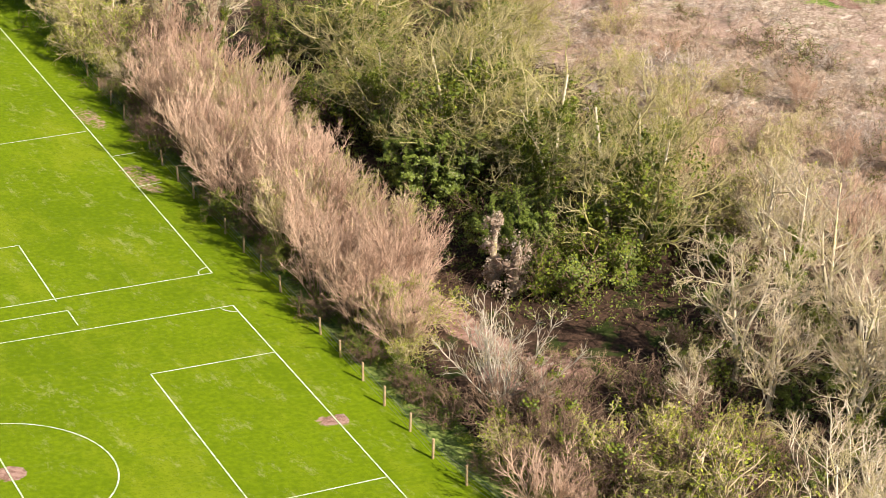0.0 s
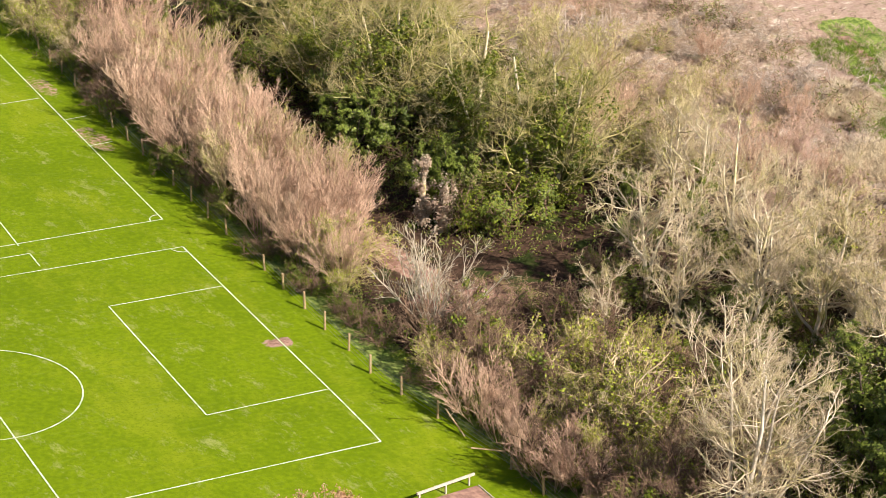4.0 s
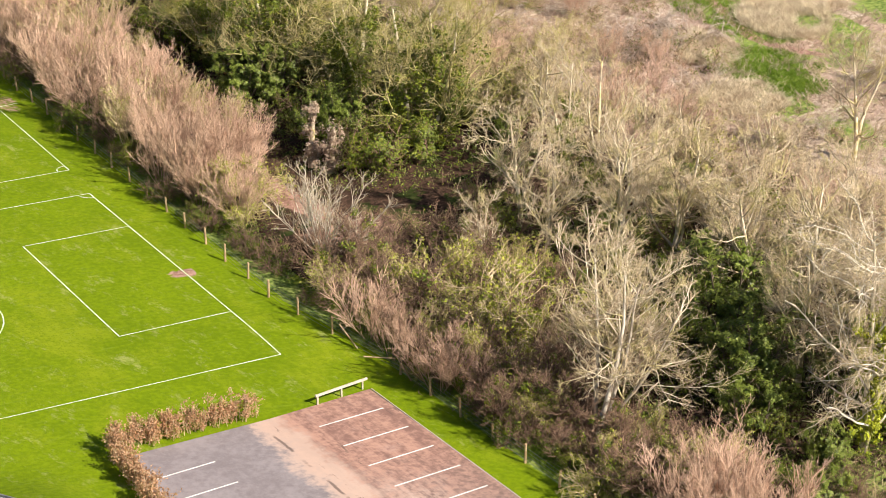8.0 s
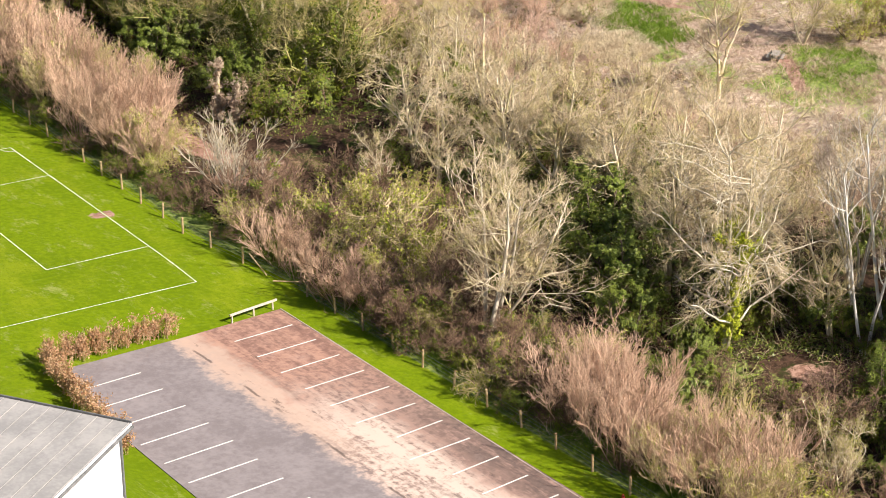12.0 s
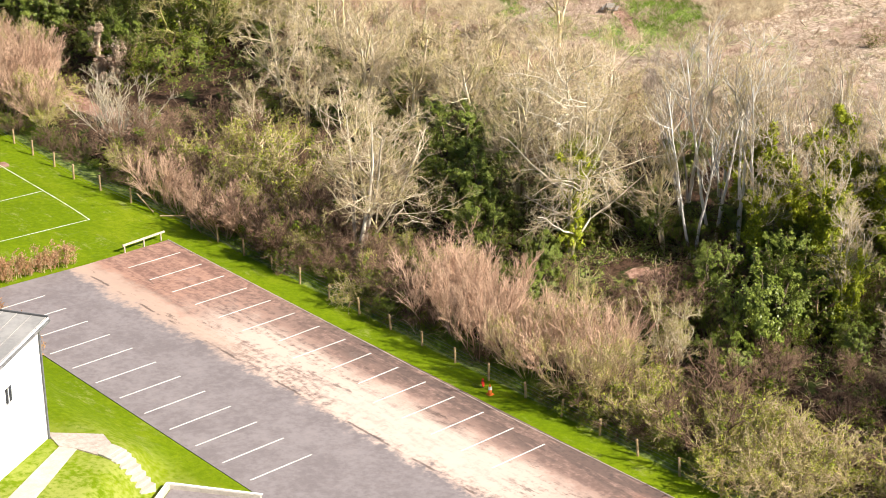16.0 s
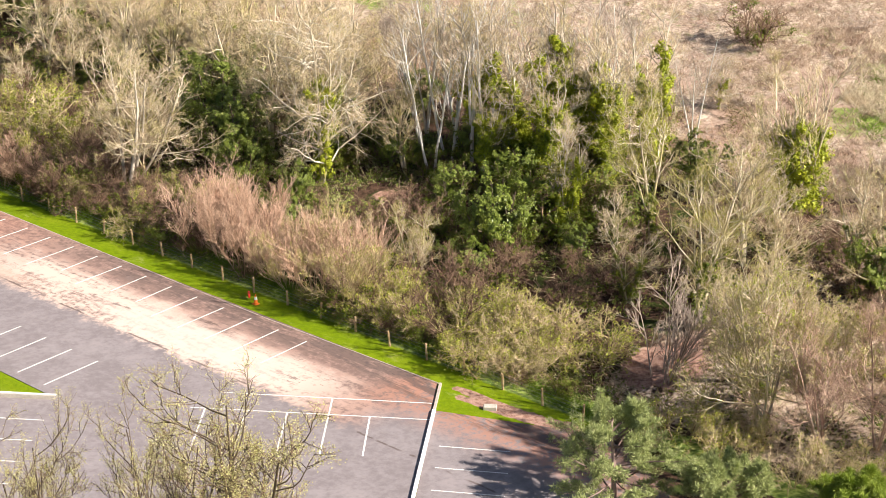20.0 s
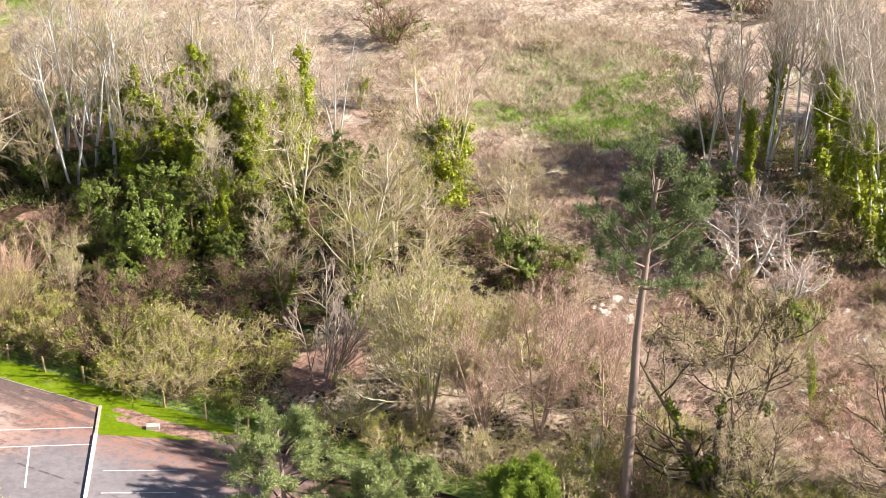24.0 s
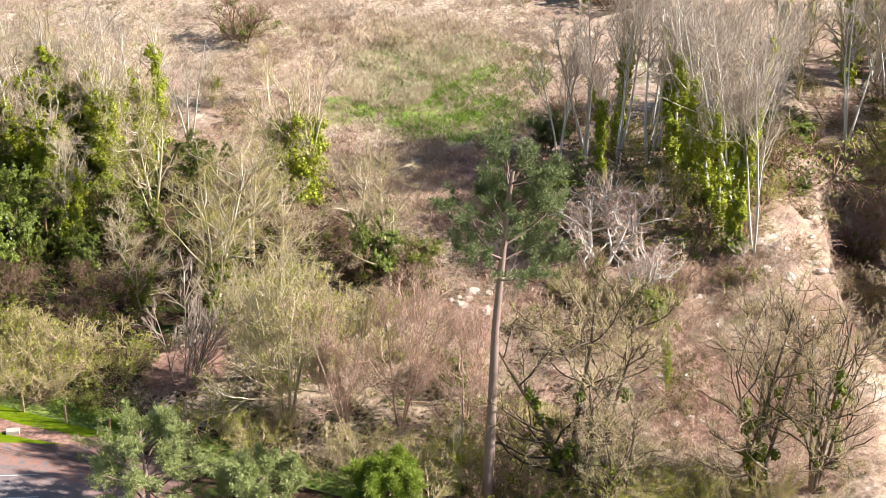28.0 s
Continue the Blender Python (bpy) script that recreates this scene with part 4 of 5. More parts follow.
KINDS = {
    # name, label, category, variants, recipe
    "syca": ("bare_tree", "bare pale many-stemmed tree at the wood's edge", "tree", 1, lambda s: woody(s, 11, 5, 34, 0.8, 0.12, [(10, 0.26, 58, 0.46, 0.17, 0.5, 7)] + ASH[1:], wood("pale", "grey", "twig"), ring=0.25)),
    "ash": ("bare_tree", "bare ash tree with fine tan twigs", "tree", 4, lambda s: woody(s, 10, 2, 16, 0.8, 0.14, ASH, wood("grey", "grey", "twig"))),
    "pale": ("bare_tree", "small bare tree with pale branches", "tree", 1, lambda s: woody(s, 7, 3, 24, 0.75, 0.1, ASH, wood("pale", "pale", "twig"))),
    "ashivy": ("ivy_tree", "bare tree with ivy climbing its trunk", "tree", 2, lambda s: woody(s, 10, 2, 14, 0.8, 0.14, ASH, wood("grey", "grey", "twig"), (4000, 0.6, 0.26, 0.08, "ivy"))),
    "mossy": ("mossy_tree", "spreading bare tree with mossy olive branches and ivy", "tree", 3, lambda s: woody(s, 11, 3, 24, 0.72, 0.16, OAK, wood("grey", "mossy", "twig_moss"), (8000, 0.62, 0.6, 0.09, "ivy"))),
    "oak": ("oak_tree", "broad bare tree with drooping pale curved branches", "tree", 2, lambda s: woody(s, 12, 2, 8, 0.85, 0.16, DROOP, wood("grey", "pale", "twig"), (5000, 0.55, 0.32, 0.08, "ivy_bright"))),
    "birch": ("white_shrub_tree", "fan of bleached leaning stems", "tree", 1, lambda s: woody(s, 6, 16, 52, 0.85, 0.036, [(7, 0.25, 36, 0.34, 0.14, 0.4, 3), (5, 0.2, 40, 0.5, 0.14, 0.2, 2), (2, 0.2, 40, 0.6, 0.1, 0.1, 1)], wood("pale", "pale", "tan"), twig=0.009)),
    "white": ("pale_tree", "tall slender tree with bright white trunk", "tree", 3, lambda s: woody(s, 12, 2, 11, 0.92, 0.13, TALL, wood("white_bark", "white_bark", "twig"))),
    "ivytree": ("ivy_tree", "tree clad in bright green ivy with bare crown", "tree", 3, lambda s: woody(s, 12, 3, 13, 0.88, 0.11, TALL, wood("pale", "pale", "twig"), (14000, 0.72, 0.36, 0.1, "ivy_bright"))),
    "ivycone": ("ivy_tree", "vase-shaped tree with dark ivy trunk and upright twigs", "tree", 1, lambda s: woody(s, 10, 9, 20, 0.78, 0.09, [(7, 0.2, 36, 0.4, 0.12, 0.9, 5), (6, 0.2, 40, 0.46, 0.15, 0.6, 3), (6, 0.12, 42, 0.5, 0.15, 0.4, 1)], wood("grey", "grey", "twig"), (22000, 0.55, 0.42, 0.1, "ivy_bright"))),
    "slim": ("slender_tree", "slender bare tree with yellow-grey lichen on its branches", "tree", 2, lambda s: woody(s, 11, 2, 9, 0.85, 0.12, ASH, wood("grey", "grey", "twig_moss"), (1800, 0.4, 0.16, 0.09, "ivy"), (900, 0.05, "bud"))),
    "tall": ("tall_tree", "tall bare woodland tree with straight grey stems", "tree", 3, lambda s: woody(s, 15, 3, 14, 0.92, 0.12, TALL, wood("white_bark", "pale", "mauve"), twig=0.0125)),
    "tallivy": ("tall_ivy_tree", "tall bare tree with ivy up its straight trunks", "tree", 3, lambda s: woody(s, 15, 3, 12, 0.92, 0.12, TALL, wood("white_bark", "pale", "mauve"), (15000, 0.66, 0.22, 0.09, "ivy_bright"), twig=0.0125)),
    "crab": ("crab_apple_tree", "gnarled bare tree with white twisted limbs", "tree", 2, lambda s: woody(s, 7, 3, 38, 0.6, 0.14, [(8, 0.25, 62, 0.7, 0.3, 0.35, 7), (7, 0.25, 55, 0.42, 0.3, 0.3, 4), (5, 0.15, 50, 0.45, 0.22, 0.3, 2), (3, 0.1, 48, 0.55, 0.1, 0.2, 1)], wood("white_bark", "white_bark", "rose"))),
    "redtree": ("budding_tree", "many-stemmed bare tree with a haze of pinkish twigs", "tree", 2, lambda s: woody(s, 10, 4, 22, 0.8, 0.1, ASH[:3] + [(4, 0.1, 44, 0.6, 0.1, 0.2, 1)], wood("rose", "rose", "rose"), None, (500, 0.05, "bud"), twig=0.012)),
    "darktree": ("dark_tree", "bare tree with dark crooked stems", "tree", 2, lambda s: woody(s, 10, 4, 24, 0.82, 0.12, [(10, 0.15, 58, 0.42, 0.2, 0.5, 6), (6, 0.2, 50, 0.5, 0.22, 0.3, 4), (6, 0.15, 48, 0.5, 0.2, 0.25, 2), (3, 0.1, 46, 0.55, 0.1, 0.1, 1)], wood("dark", "dark", "twig"), (1500, 0.6, 0.18, 0.1, "ivy"))),
    "budtree": ("budding_tree", "tree coming into yellow-green leaf", "tree", 2, lambda s: woody(s, 9, 4, 26, 0.8, 0.1, ASH, wood("grey", "grey", "twig"), None, (3000, 0.05, "bud"))),
    "budbig": ("budding_tree", "tall dark-twigged tree dotted with yellow-green buds", "tree", 2, lambda s: woody(s, 14, 6, 18, 0.78, 0.1, [(10, 0.3, 54, 0.34, 0.16, 0.7, 6), (6, 0.2, 50, 0.5, 0.2, 0.4, 4), (8, 0.2, 46, 0.5, 0.18, 0.3, 2)], wood("dark", "dark", "brown"), None, (26000, 0.027, "bud_pale"), twig=0.012)),
    "hazel": ("hazel_shrub", "coppiced shrub with upright pinkish stems", "shrub", 4, lambda s: woody(s, 5.5, 18, 34, 0.85, 0.026, HAZEL, wood("pink", "pink", "pink"), ring=0.5, twig=0.01)),
    "hazel_y": ("hazel_shrub", "coppiced shrub with upright yellow-tan stems", "shrub", 3, lambda s: woody(s, 5.5, 18, 36, 0.85, 0.028, HAZEL, wood("tan", "tan", "tan"), None, (1400, 0.045, "bud"), ring=0.5, twig=0.01)),
    "thorn": ("hawthorn_shrub", "dense brown twiggy shrub with some ivy leaves", "shrub", 3, lambda s: woody(s, 3.5, 10, 50, 0.7, 0.035, SHRUB, wood("brown", "brown", "brown"), (1200, 0.8, 0.42, 0.07, "ivy"), ring=0.5, twig=0.01)),
    "scrub_g": ("leafy_shrub", "leafy dark green shrub tangled with ivy", "shrub", 3, lambda s: woody(s, 3.5, 9, 50, 0.7, 0.035, LEAFY, wood("dark", "brown", "brown"), None, (5500, 0.06, "ivy"), ring=0.5, twig=0.011)),
    "thorn_g": ("hawthorn_shrub", "hawthorn shrub flushed with yellow-green leaves", "shrub", 3, lambda s: woody(s, 3.5, 10, 50, 0.7, 0.035, SHRUB, wood("brown", "tan", "tan"), None, (2600, 0.05, "bud"), ring=0.5, twig=0.01)),
    "thorn_t": ("scrub_shrub", "dense bare shrub with tan tangled twigs", "shrub", 3, lambda s: woody(s, 3.5, 10, 46, 0.75, 0.035, SHRUB, wood("tan", "tan", "twig"), None, (700, 0.05, "bud"), ring=0.5, twig=0.01)),
    "bramble": ("bramble_mound", "low mound of bleached bramble canes", "shrub", 3, lambda s: woody(s, 1.6, 22, 72, 1.05, 0.011, CANES, wood("bleach", "bleach", "bleach"), ring=0.7, up0=-0.5, wob0=0.14, twig=0.008)),
    "bramble_p": ("bramble_mound", "low mound of pinkish dead bramble canes", "shrub", 3, lambda s: woody(s, 1.6, 22, 76, 1.05, 0.011, CANES, wood("rose", "rose", "rose"), ring=0.9, up0=-0.6, wob0=0.16, twig=0.008)),
    "bramble_d": ("bramble_mound", "low mound of brown bramble with green leaves", "shrub", 2, lambda s: woody(s, 1.6, 22, 72, 1.05, 0.011, CANES, wood("brown", "brown", "pink"), None, (900, 0.055, "ivy"), ring=0.7, up0=-0.5, wob0=0.14, twig=0.008)),
    "bushy": ("scrub_tree", "small many-stemmed bare tree over red soil", "tree", 1, lambda s: woody(s, 6, 9, 28, 0.8, 0.05, HAZEL[:2] + [(4, 0.1, 34, 0.6, 0.14, 0.2, 1)], wood("mauve", "mauve", "mauve"), ring=0.5, twig=0.011)),
    "holly": ("evergreen_shrub", "rounded evergreen shrub with dark glossy leaves", "shrub", 2, lambda s: woody(s, 5, 8, 30, 0.8, 0.06, [(8, 0.1, 46, 0.42, 0.12, 0.2, 3), (5, 0.2, 48, 0.5, 0.12, 0.1, 2)], wood("dark", "dark", "dark"), None, (15000, 0.065, "holly"), ring=0.3)),
}

BUILT = {}


def plant(kind, x, y, h, spin=None, wide=1.0, lean=0.0, z=None):
    """Stands one tree or shrub on the ground at a place, h metres high."""
    name, label, cat, variants, recipe = KINDS[kind]
    n = BUILT.get((kind, "count"), 0)
    BUILT[(kind, "count")] = n + 1
    v = n % variants
    spin = (n * 137.5 + x * 31) % 360 if spin is None else spin
    at = pose(x, y, height(x, y) if z is None else z, lean, 0, spin)
    if (kind, v) in BUILT:
        first, real = BUILT[(kind, v)]
        k, s = h / real, first.scale
        return copy_thing(first, at @ Matrix.Diagonal((k * wide / s.x, k * wide / s.y, k / s.z, 1)))
    ob = new(name)
    ob.empty_display_size = 0.2
    tagged(ob, label, cat, "woodland plants")
    seed = sum(ord(ch) for ch in kind) * 10 + v
    real = 0.1
    for pname, (me, mat) in recipe(seed).items():
        co = np.zeros(len(me.vertices) * 3, np.float32)
        me.vertices.foreach_get("co", co)
        real = max(real, float(np.quantile(co[2::3], 0.995)))
        many = pname == "trunk" and cat == "shrub"
        made = part("stem_mass" if many else pname, me, mat, ob)
        if pname != "trunk" or many:
            made["kind"] = "stuff"
    k = h / real
    ob.matrix_basis = at @ Matrix.Diagonal((k * wide, k * wide, k, 1))
    BUILT[(kind, v)] = (ob, real)
    return ob

# ---- trees of the wood, from the far end of the pitch towards the quarry ----
plant("ashivy", 12.5, 101.6, 8.0)
plant("ash", 11.7, 109.9, 7.0)
plant("ash", 14.5, 116, 8.0)
plant("mossy", 18.3, 91.9, 11.5, wide=1.1)
plant("mossy", 18.8, 77.7, 11.5, wide=1.15)
plant("mossy", 16.3, 82.6, 10.0)
plant("mossy", 21.4, 70.2, 11.0)
plant("mossy", 20.3, 60.8, 12.0)
plant("mossy", 24.5, 80, 11.0)
plant("mossy", 24.0, 100, 11.0)
plant("mossy", 28.0, 90, 10.0)
plant("mossy", 27.0, 68, 9.0)
plant("birch", 6.6, 50.6, 6.3, spin=20)
plant("ash", 18.8, 47.4, 9.0)
plant("ashivy", 24.1, 49.5, 10.0)
plant("ash", 18.0, 43.5, 8.5)
plant("ash", 19.1, 38.8, 9.5)
plant("ash", 27.5, 50.6, 9.0)
plant("ash", 27.3, 57.0, 7.5)
plant("ash", 22.6, 42.0, 9.5)
plant("ash", 21.9, 36.8, 10.0)
plant("ash", 26.0, 44.5, 9.0)
plant("pale", 23.3, 32.9, 7.2)
plant("syca", 7.6, 25.4, 11.0, wide=1.25)
plant("ash", 41.5, 41.6, 9.5)
plant("ash", 13.9, 44.1, 5.5)
plant("ash", 28.5, 38.0, 8.0)
plant("ash", 31.0, 32.0, 8.0)
plant("ash", 30.0, 25.0, 9.0)
plant("ash", 26.0, 22.0, 10.0)
plant("oak", 17.0, 15.4, 14.0, wide=0.9)
plant("ash", 19.1, 22.4, 10.0)
plant("ash", 22.1, 12.1, 9.5)
plant("white", 24.6, 10.3, 14.5)
plant("white", 25.1, 8.9, 13.0)
plant("white", 25.2, 7.3, 13.5)
plant("white", 22.3, 9.9, 12.5)
plant("white", 27.5, 12.0, 11.0)
plant("ivytree", 26.7, 5.4, 12.5)
plant("ivytree", 29.4, 4.8, 12.5)
plant("ivytree", 29.4, 2.4, 11.0)
plant("ivytree", 20.2, -3.3, 7.8)
plant("ivytree", 29.6, -0.1, 11.5)
plant("ivytree", 27.6, -1.3, 12.5)
plant("ivytree", 31.0, -2.2, 13.0)
plant("ivytree", 21.6, -1.6, 8.0)
plant("ivytree", 24.5, 1.5, 11.0)
plant("tall", 32.0, 6.0, 12.0)
plant("tall", 33.5, 1.5, 12.0)
plant("tall", 34.0, 10.0, 11.0)
plant("ivycone", 33.4, -12.9, 10.6)
plant("slim", 23.5, -7.8, 11.3)
plant("ash", 25.9, -23.7, 8.5)
plant("crab", 32.1, -34.9, 7.0, wide=1.1)
plant("crab", 35.2, -36.6, 6.4, wide=1.1)
plant("crab", 30.2, -38.6, 5.0, wide=1.1)
plant("tall", 45.6, -26.3, 12.0)
plant("tall", 47.3, -27.7, 14.2)
plant("tall", 46.6, -30.3, 16.0)
plant("tall", 46.7, -32.6, 16.3)
plant("tall", 50.0, -31.0, 15.0)
plant("tall", 51.5, -34.0, 15.0)
plant("tallivy", 45.9, -34.9, 16.9)
plant("tallivy", 47.6, -36.3, 16.2)
plant("tallivy", 42.5, -38.6, 16.5)
plant("tallivy", 38.4, -41.3, 16.5)
plant("tall", 37.9, -43.2, 15.0, wide=0.7)
plant("tall", 41.0, -41.0, 16.0)
plant("tall", 52.5, -38.0, 13.0)
plant("oak", 43.6, 0.6, 5.0)
plant("ash", 45.9, -2.9, 5.3)
plant("ash", 38.5, 4.5, 7.0)
plant("ash", 39.0, 12.0, 8.0)
plant("tall", 64, -44.0, 15.0)
plant("tallivy", 68, -40.0, 16.0)
plant("tallivy", 62, -48.0, 16.0)
plant("bushy", 10.4, -18.3, 6.8)
plant("slim", 16.3, -16.7, 12.0)
plant("budtree", 8.7, -26.4, 12.0, wide=0.8)
plant("budtree", 13.0, -22.5, 9.0)
plant("budtree", 11.0, -28.5, 9.5, wide=0.8)
plant("redtree", 11.4, -32.0, 10.5, wide=0.85)
plant("redtree", 9.0, -30.2, 9.0, wide=0.85)
plant("redtree", 13.5, -35.0, 8.5, wide=0.85)
plant("darktree", 10.2, -43.1, 12.6)
plant("darktree", 8.6, -46.0, 8.5)
plant("darktree", 14.3, -51.6, 12.4, wide=0.85)
plant("darktree", 15.2, -54.4, 12.6, wide=0.85)
plant("ivytree", 21.3, -43.9, 6.0, wide=0.45)
plant("holly", 25.7, -22.6, 4.8, wide=0.9)
plant("ivytree", 6.8, -37.6, 5.0, wide=0.5)
plant("ash", 27.2, -20.5, 8.5)
plant("ash", 22.0, -18.0, 8.0)
plant("ash", 24.5, -14.5, 9.0)
plant("holly", 16.4, -1.0, 6.4, wide=0.8)
plant("budtree", 10.6, 0.6, 5.2)
plant("white", 32.1, 16.9, 12.0)
plant("ivytree", 23.0, 5.6, 9.0)
plant("ivytree", 27.6, 10.6, 11.0)
plant("oak", 22.0, 19.0, 10.5)
# budding trees on the camera's side of the car park
plant("budbig", -27.6, -24.0, 16.2, spin=0, wide=1.0)
plant("budbig", -30.7, -22.7, 13.5, spin=90, wide=0.7)
plant("budbig", -34.5, -19.8, 13.3, spin=200, wide=0.75)
plant("budbig", -37.2, -17.6, 12.6, spin=30, wide=0.75)

# ---- shrubs ----
rng = random.Random(11)


def scatter(kinds, count, x0, x1, y0, y1, h0, h1, gap=1.2, line=None, clear=()):
    """Shrubs strewn over a stretch of ground, never nearer to each other than gap."""
    got = []
    for _ in range(count * 12):
        if len(got) == count:
            break
        x, y = rng.uniform(x0, x1), rng.uniform(y0, y1)
        if line:
            x += line(y)
        if all((x - a) ** 2 + (y - b) ** 2 > gap * gap for a, b in got) and all((x - a) ** 2 + (y - b) ** 2 > c * c for a, b, c in clear):
            got.append((x, y))
            plant(rng.choice(kinds), x, y, rng.uniform(h0, h1), rng.uniform(0, 360), rng.uniform(0.9, 1.25))


CLEAR = ((9.5, 51.5, 2.2), (13.5, 53.5, 3.6), (5.6, 49.8, 1.8), (10.0, 57, 2.0), (7.5, 25.5, 1.8), (18, 10.5, 2.2), (12, -18, 2.6))
# coppiced band beside the pitch, with a dark brown hem along the fence
scatter(["hazel", "hazel", "hazel", "hazel_y"], 44, 3.9, 9.4, 58.5, 101, 4.0, 6.0, 1.5, lambda y: 0.03 * (y - 56), ((9.6, 60, 2.6), (11, 64, 1.5), (6.4, 61, 1.9)))
scatter(["thorn", "thorn", "thorn", "scrub_g"], 24, 2.7, 4.0, 50, 104, 1.4, 2.4, 1.5, lambda y: 0.04 * (y - 56), CLEAR)
scatter(["thorn", "thorn_t", "thorn_g"], 22, 3.0, 8.0, 100, 126, 2.8, 4.4, 2.0, lambda y: 0.05 * (y - 58))
scatter(["thorn", "thorn", "hazel", "thorn_g"], 22, 3.7, 8.0, 27, 48, 2.6, 4.2, 1.5, None, CLEAR)
scatter(["thorn", "hazel", "thorn", "thorn_g"], 16, 8.5, 15.0, 28, 46, 2.6, 4.2, 2.0, None, CLEAR)
scatter(["thorn", "thorn", "thorn_g"], 10, 4.4, 9.0, 13, 27, 2.2, 3.4, 1.6, None, CLEAR)
scatter(["hazel", "hazel", "hazel_y"], 15, 4.6, 8.8, 2, 17, 4.2, 5.4, 1.4)
scatter(["thorn_g", "thorn_g", "thorn", "thorn_t"], 16, 4.6, 9.0, -15, 1, 2.6, 4.0, 1.5, None, CLEAR)
scatter(["thorn", "scrub_g"], 22, 3.9, 4.9, -17, 50, 1.0, 1.8, 1.8, lambda y: fence_x(y) - 3.1)
# understorey of the wood
scatter(["scrub_g", "thorn", "scrub_g", "holly"], 34, 14, 32, 22, 62, 2.0, 3.8, 2.2, None, CLEAR)
scatter(["redtree", "thorn_t", "redtree", "hazel"], 26, 26, 36, 24, 72, 3.0, 5.4, 2.2)
scatter(["scrub_g", "thorn", "holly", "thorn"], 30, 9, 24, -14, 20, 1.8, 3.2, 2.0, None, CLEAR)
scatter(["holly", "scrub_g", "scrub_g"], 30, 14, 28, 56, 104, 3.0, 4.8, 2.2)
scatter(["scrub_g", "holly", "thorn"], 16, 18, 33, -6, 12, 2.4, 4.2, 2.0, None, CLEAR)
scatter(["scrub_g", "thorn_g", "thorn"], 22, 12, 30, -40, -10, 1.6, 3.0, 2.2, None, CLEAR + ((26, -30, 4), (20, -44, 7)))
scatter(["thorn_g", "thorn", "thorn_g", "hazel_y"], 16, 5, 14, -56, -36, 1.6, 3.2, 1.8)
scatter(["thorn_t", "thorn_t", "thorn_g"], 9, 3.0, 8.0, -37, -22, 2.0, 3.6, 2.0)
scatter(["ashivy", "ash", "slim"], 4, 16, 27, -24, -6, 4.5, 7.0, 2.8, None, CLEAR)
scatter(["thorn_t", "thorn"], 8, 22, 36, -46, -34, 1.4, 2.6, 2.4, None, ((22, -47, 7), (26, -44, 6)))
for x, y, h in ((10.8, 50.2, 1.2), (8.6, 49.2, 1.0), (11.6, 53.0, 1.3), (9.0, 54.2, 0.9), (12.6, 50.6, 1.4)):
    plant("bramble_d", x, y, h)
plant("thorn_g", 6.4, 61.0, 3.8)
plant("thorn_g", 5.0, 58.0, 2.6)
plant("thorn_g", 5.6, 27.8, 2.4)
plant("thorn_g", 8.6, 22.8, 2.2)
plant("thorn_g", 9.5, 35.0, 5.4)
plant("thorn_g", 7.5, -11.5, 3.6)
for x, y, h in ((9.2, -40.6, 2.6), (7.6, -43.5, 2.4), (11.2, -46.5, 2.6), (12.8, -44.5, 2.2), (7.0, -37.8, 2.6)):
    plant("thorn_g", x, y, h)
plant("hazel_y", 5.2, 1.6, 5.8)
for x, y, h in ((15.5, 22.5, 6.0), (17.5, 26.0, 6.5), (13.5, 19.5, 4.0), (20.0, 18.5, 5.0), (8.2, 118, 4.0), (9.6, 113, 4.0), (19.5, 5.5, 3.6), (23.5, 4.0, 4.5), (26.0, 9.5, 3.5), (22.0, 14.0, 4.0), (16.5, 74, 4.5), (17, 66.5, 4.0), (15.8, 88, 4.0), (19.5, 83, 5.0), (29.5, 17, 4.0), (14.8, 64.6, 4.2), (20.5, 29.5, 6.0)):
    plant("holly", x, y, h)
for x, y, h in ((30.5, 9.0, 12.0), (32.5, 13.5, 11.0), (28.0, 15.5, 12.0), (35.5, 5.5, 11.0), (31.0, 20.0, 10.0), (36.5, -2.0, 10.0), (25.5, 13.5, 12.5)):
    plant("tall", x, y, h)
for x, y, h in ((24.5, 27.0, 10.0), (28.5, 29.5, 9.0), (22.0, 29.0, 9.5), (15.0, 31.0, 7.5), (32.5, 39.0, 7.5), (30.5, 45.0, 7.5)):
    plant("ash", x, y, h)
for x, y, h in ((49.0, -29.0, 15.0), (44.0, -36.5, 16.0), (40.0, -40.0, 15.0), (43.5, -30.5, 12.0), (54.0, -36.0, 14.0), (50.0, -38.5, 15.0), (57.0, -34.0, 14.0), (61.0, -36.0, 14.0)):
    plant("tallivy" if x < 45 or h > 14 else "tall", x, y, h, wide=0.85)
# open slope beyond the wood
MEAD = ((48, 57, 5), (52, 65, 5), (44, 52, 3.5), (50, 42, 5), (42, 42, 2.5), (55, 58, 4))
scatter(["bramble", "bramble", "bramble_d"], 80, 29, 50, 50, 112, 1.0, 2.2, 1.5, None, MEAD)
scatter(["bramble", "bramble_d"], 34, 34, 46, -8, 50, 0.8, 1.6, 1.8, None, MEAD)
scatter(["bramble", "bramble_d"], 26, 56, 74, -20, 30, 0.8, 1.5, 2.2)
scatter(["bramble", "bramble_d", "bramble_p"], 30, 14, 38, -46, -16, 0.9, 1.7, 1.8, None, CLEAR)
scatter(["thorn_t", "bramble", "hazel"], 24, 32, 44, 58, 112, 2.0, 3.6, 2.4)
scatter(["holly", "thorn", "thorn_g"], 14, 76, 86, -26, 10, 2.5, 4.0, 2.4)
plant("budtree", 53.5, 44.9, 6.6, wide=1.25)
plant("thorn_g", 57.5, 43.3, 4.2)
plant("thorn", 60.5, 41.5, 3.6)
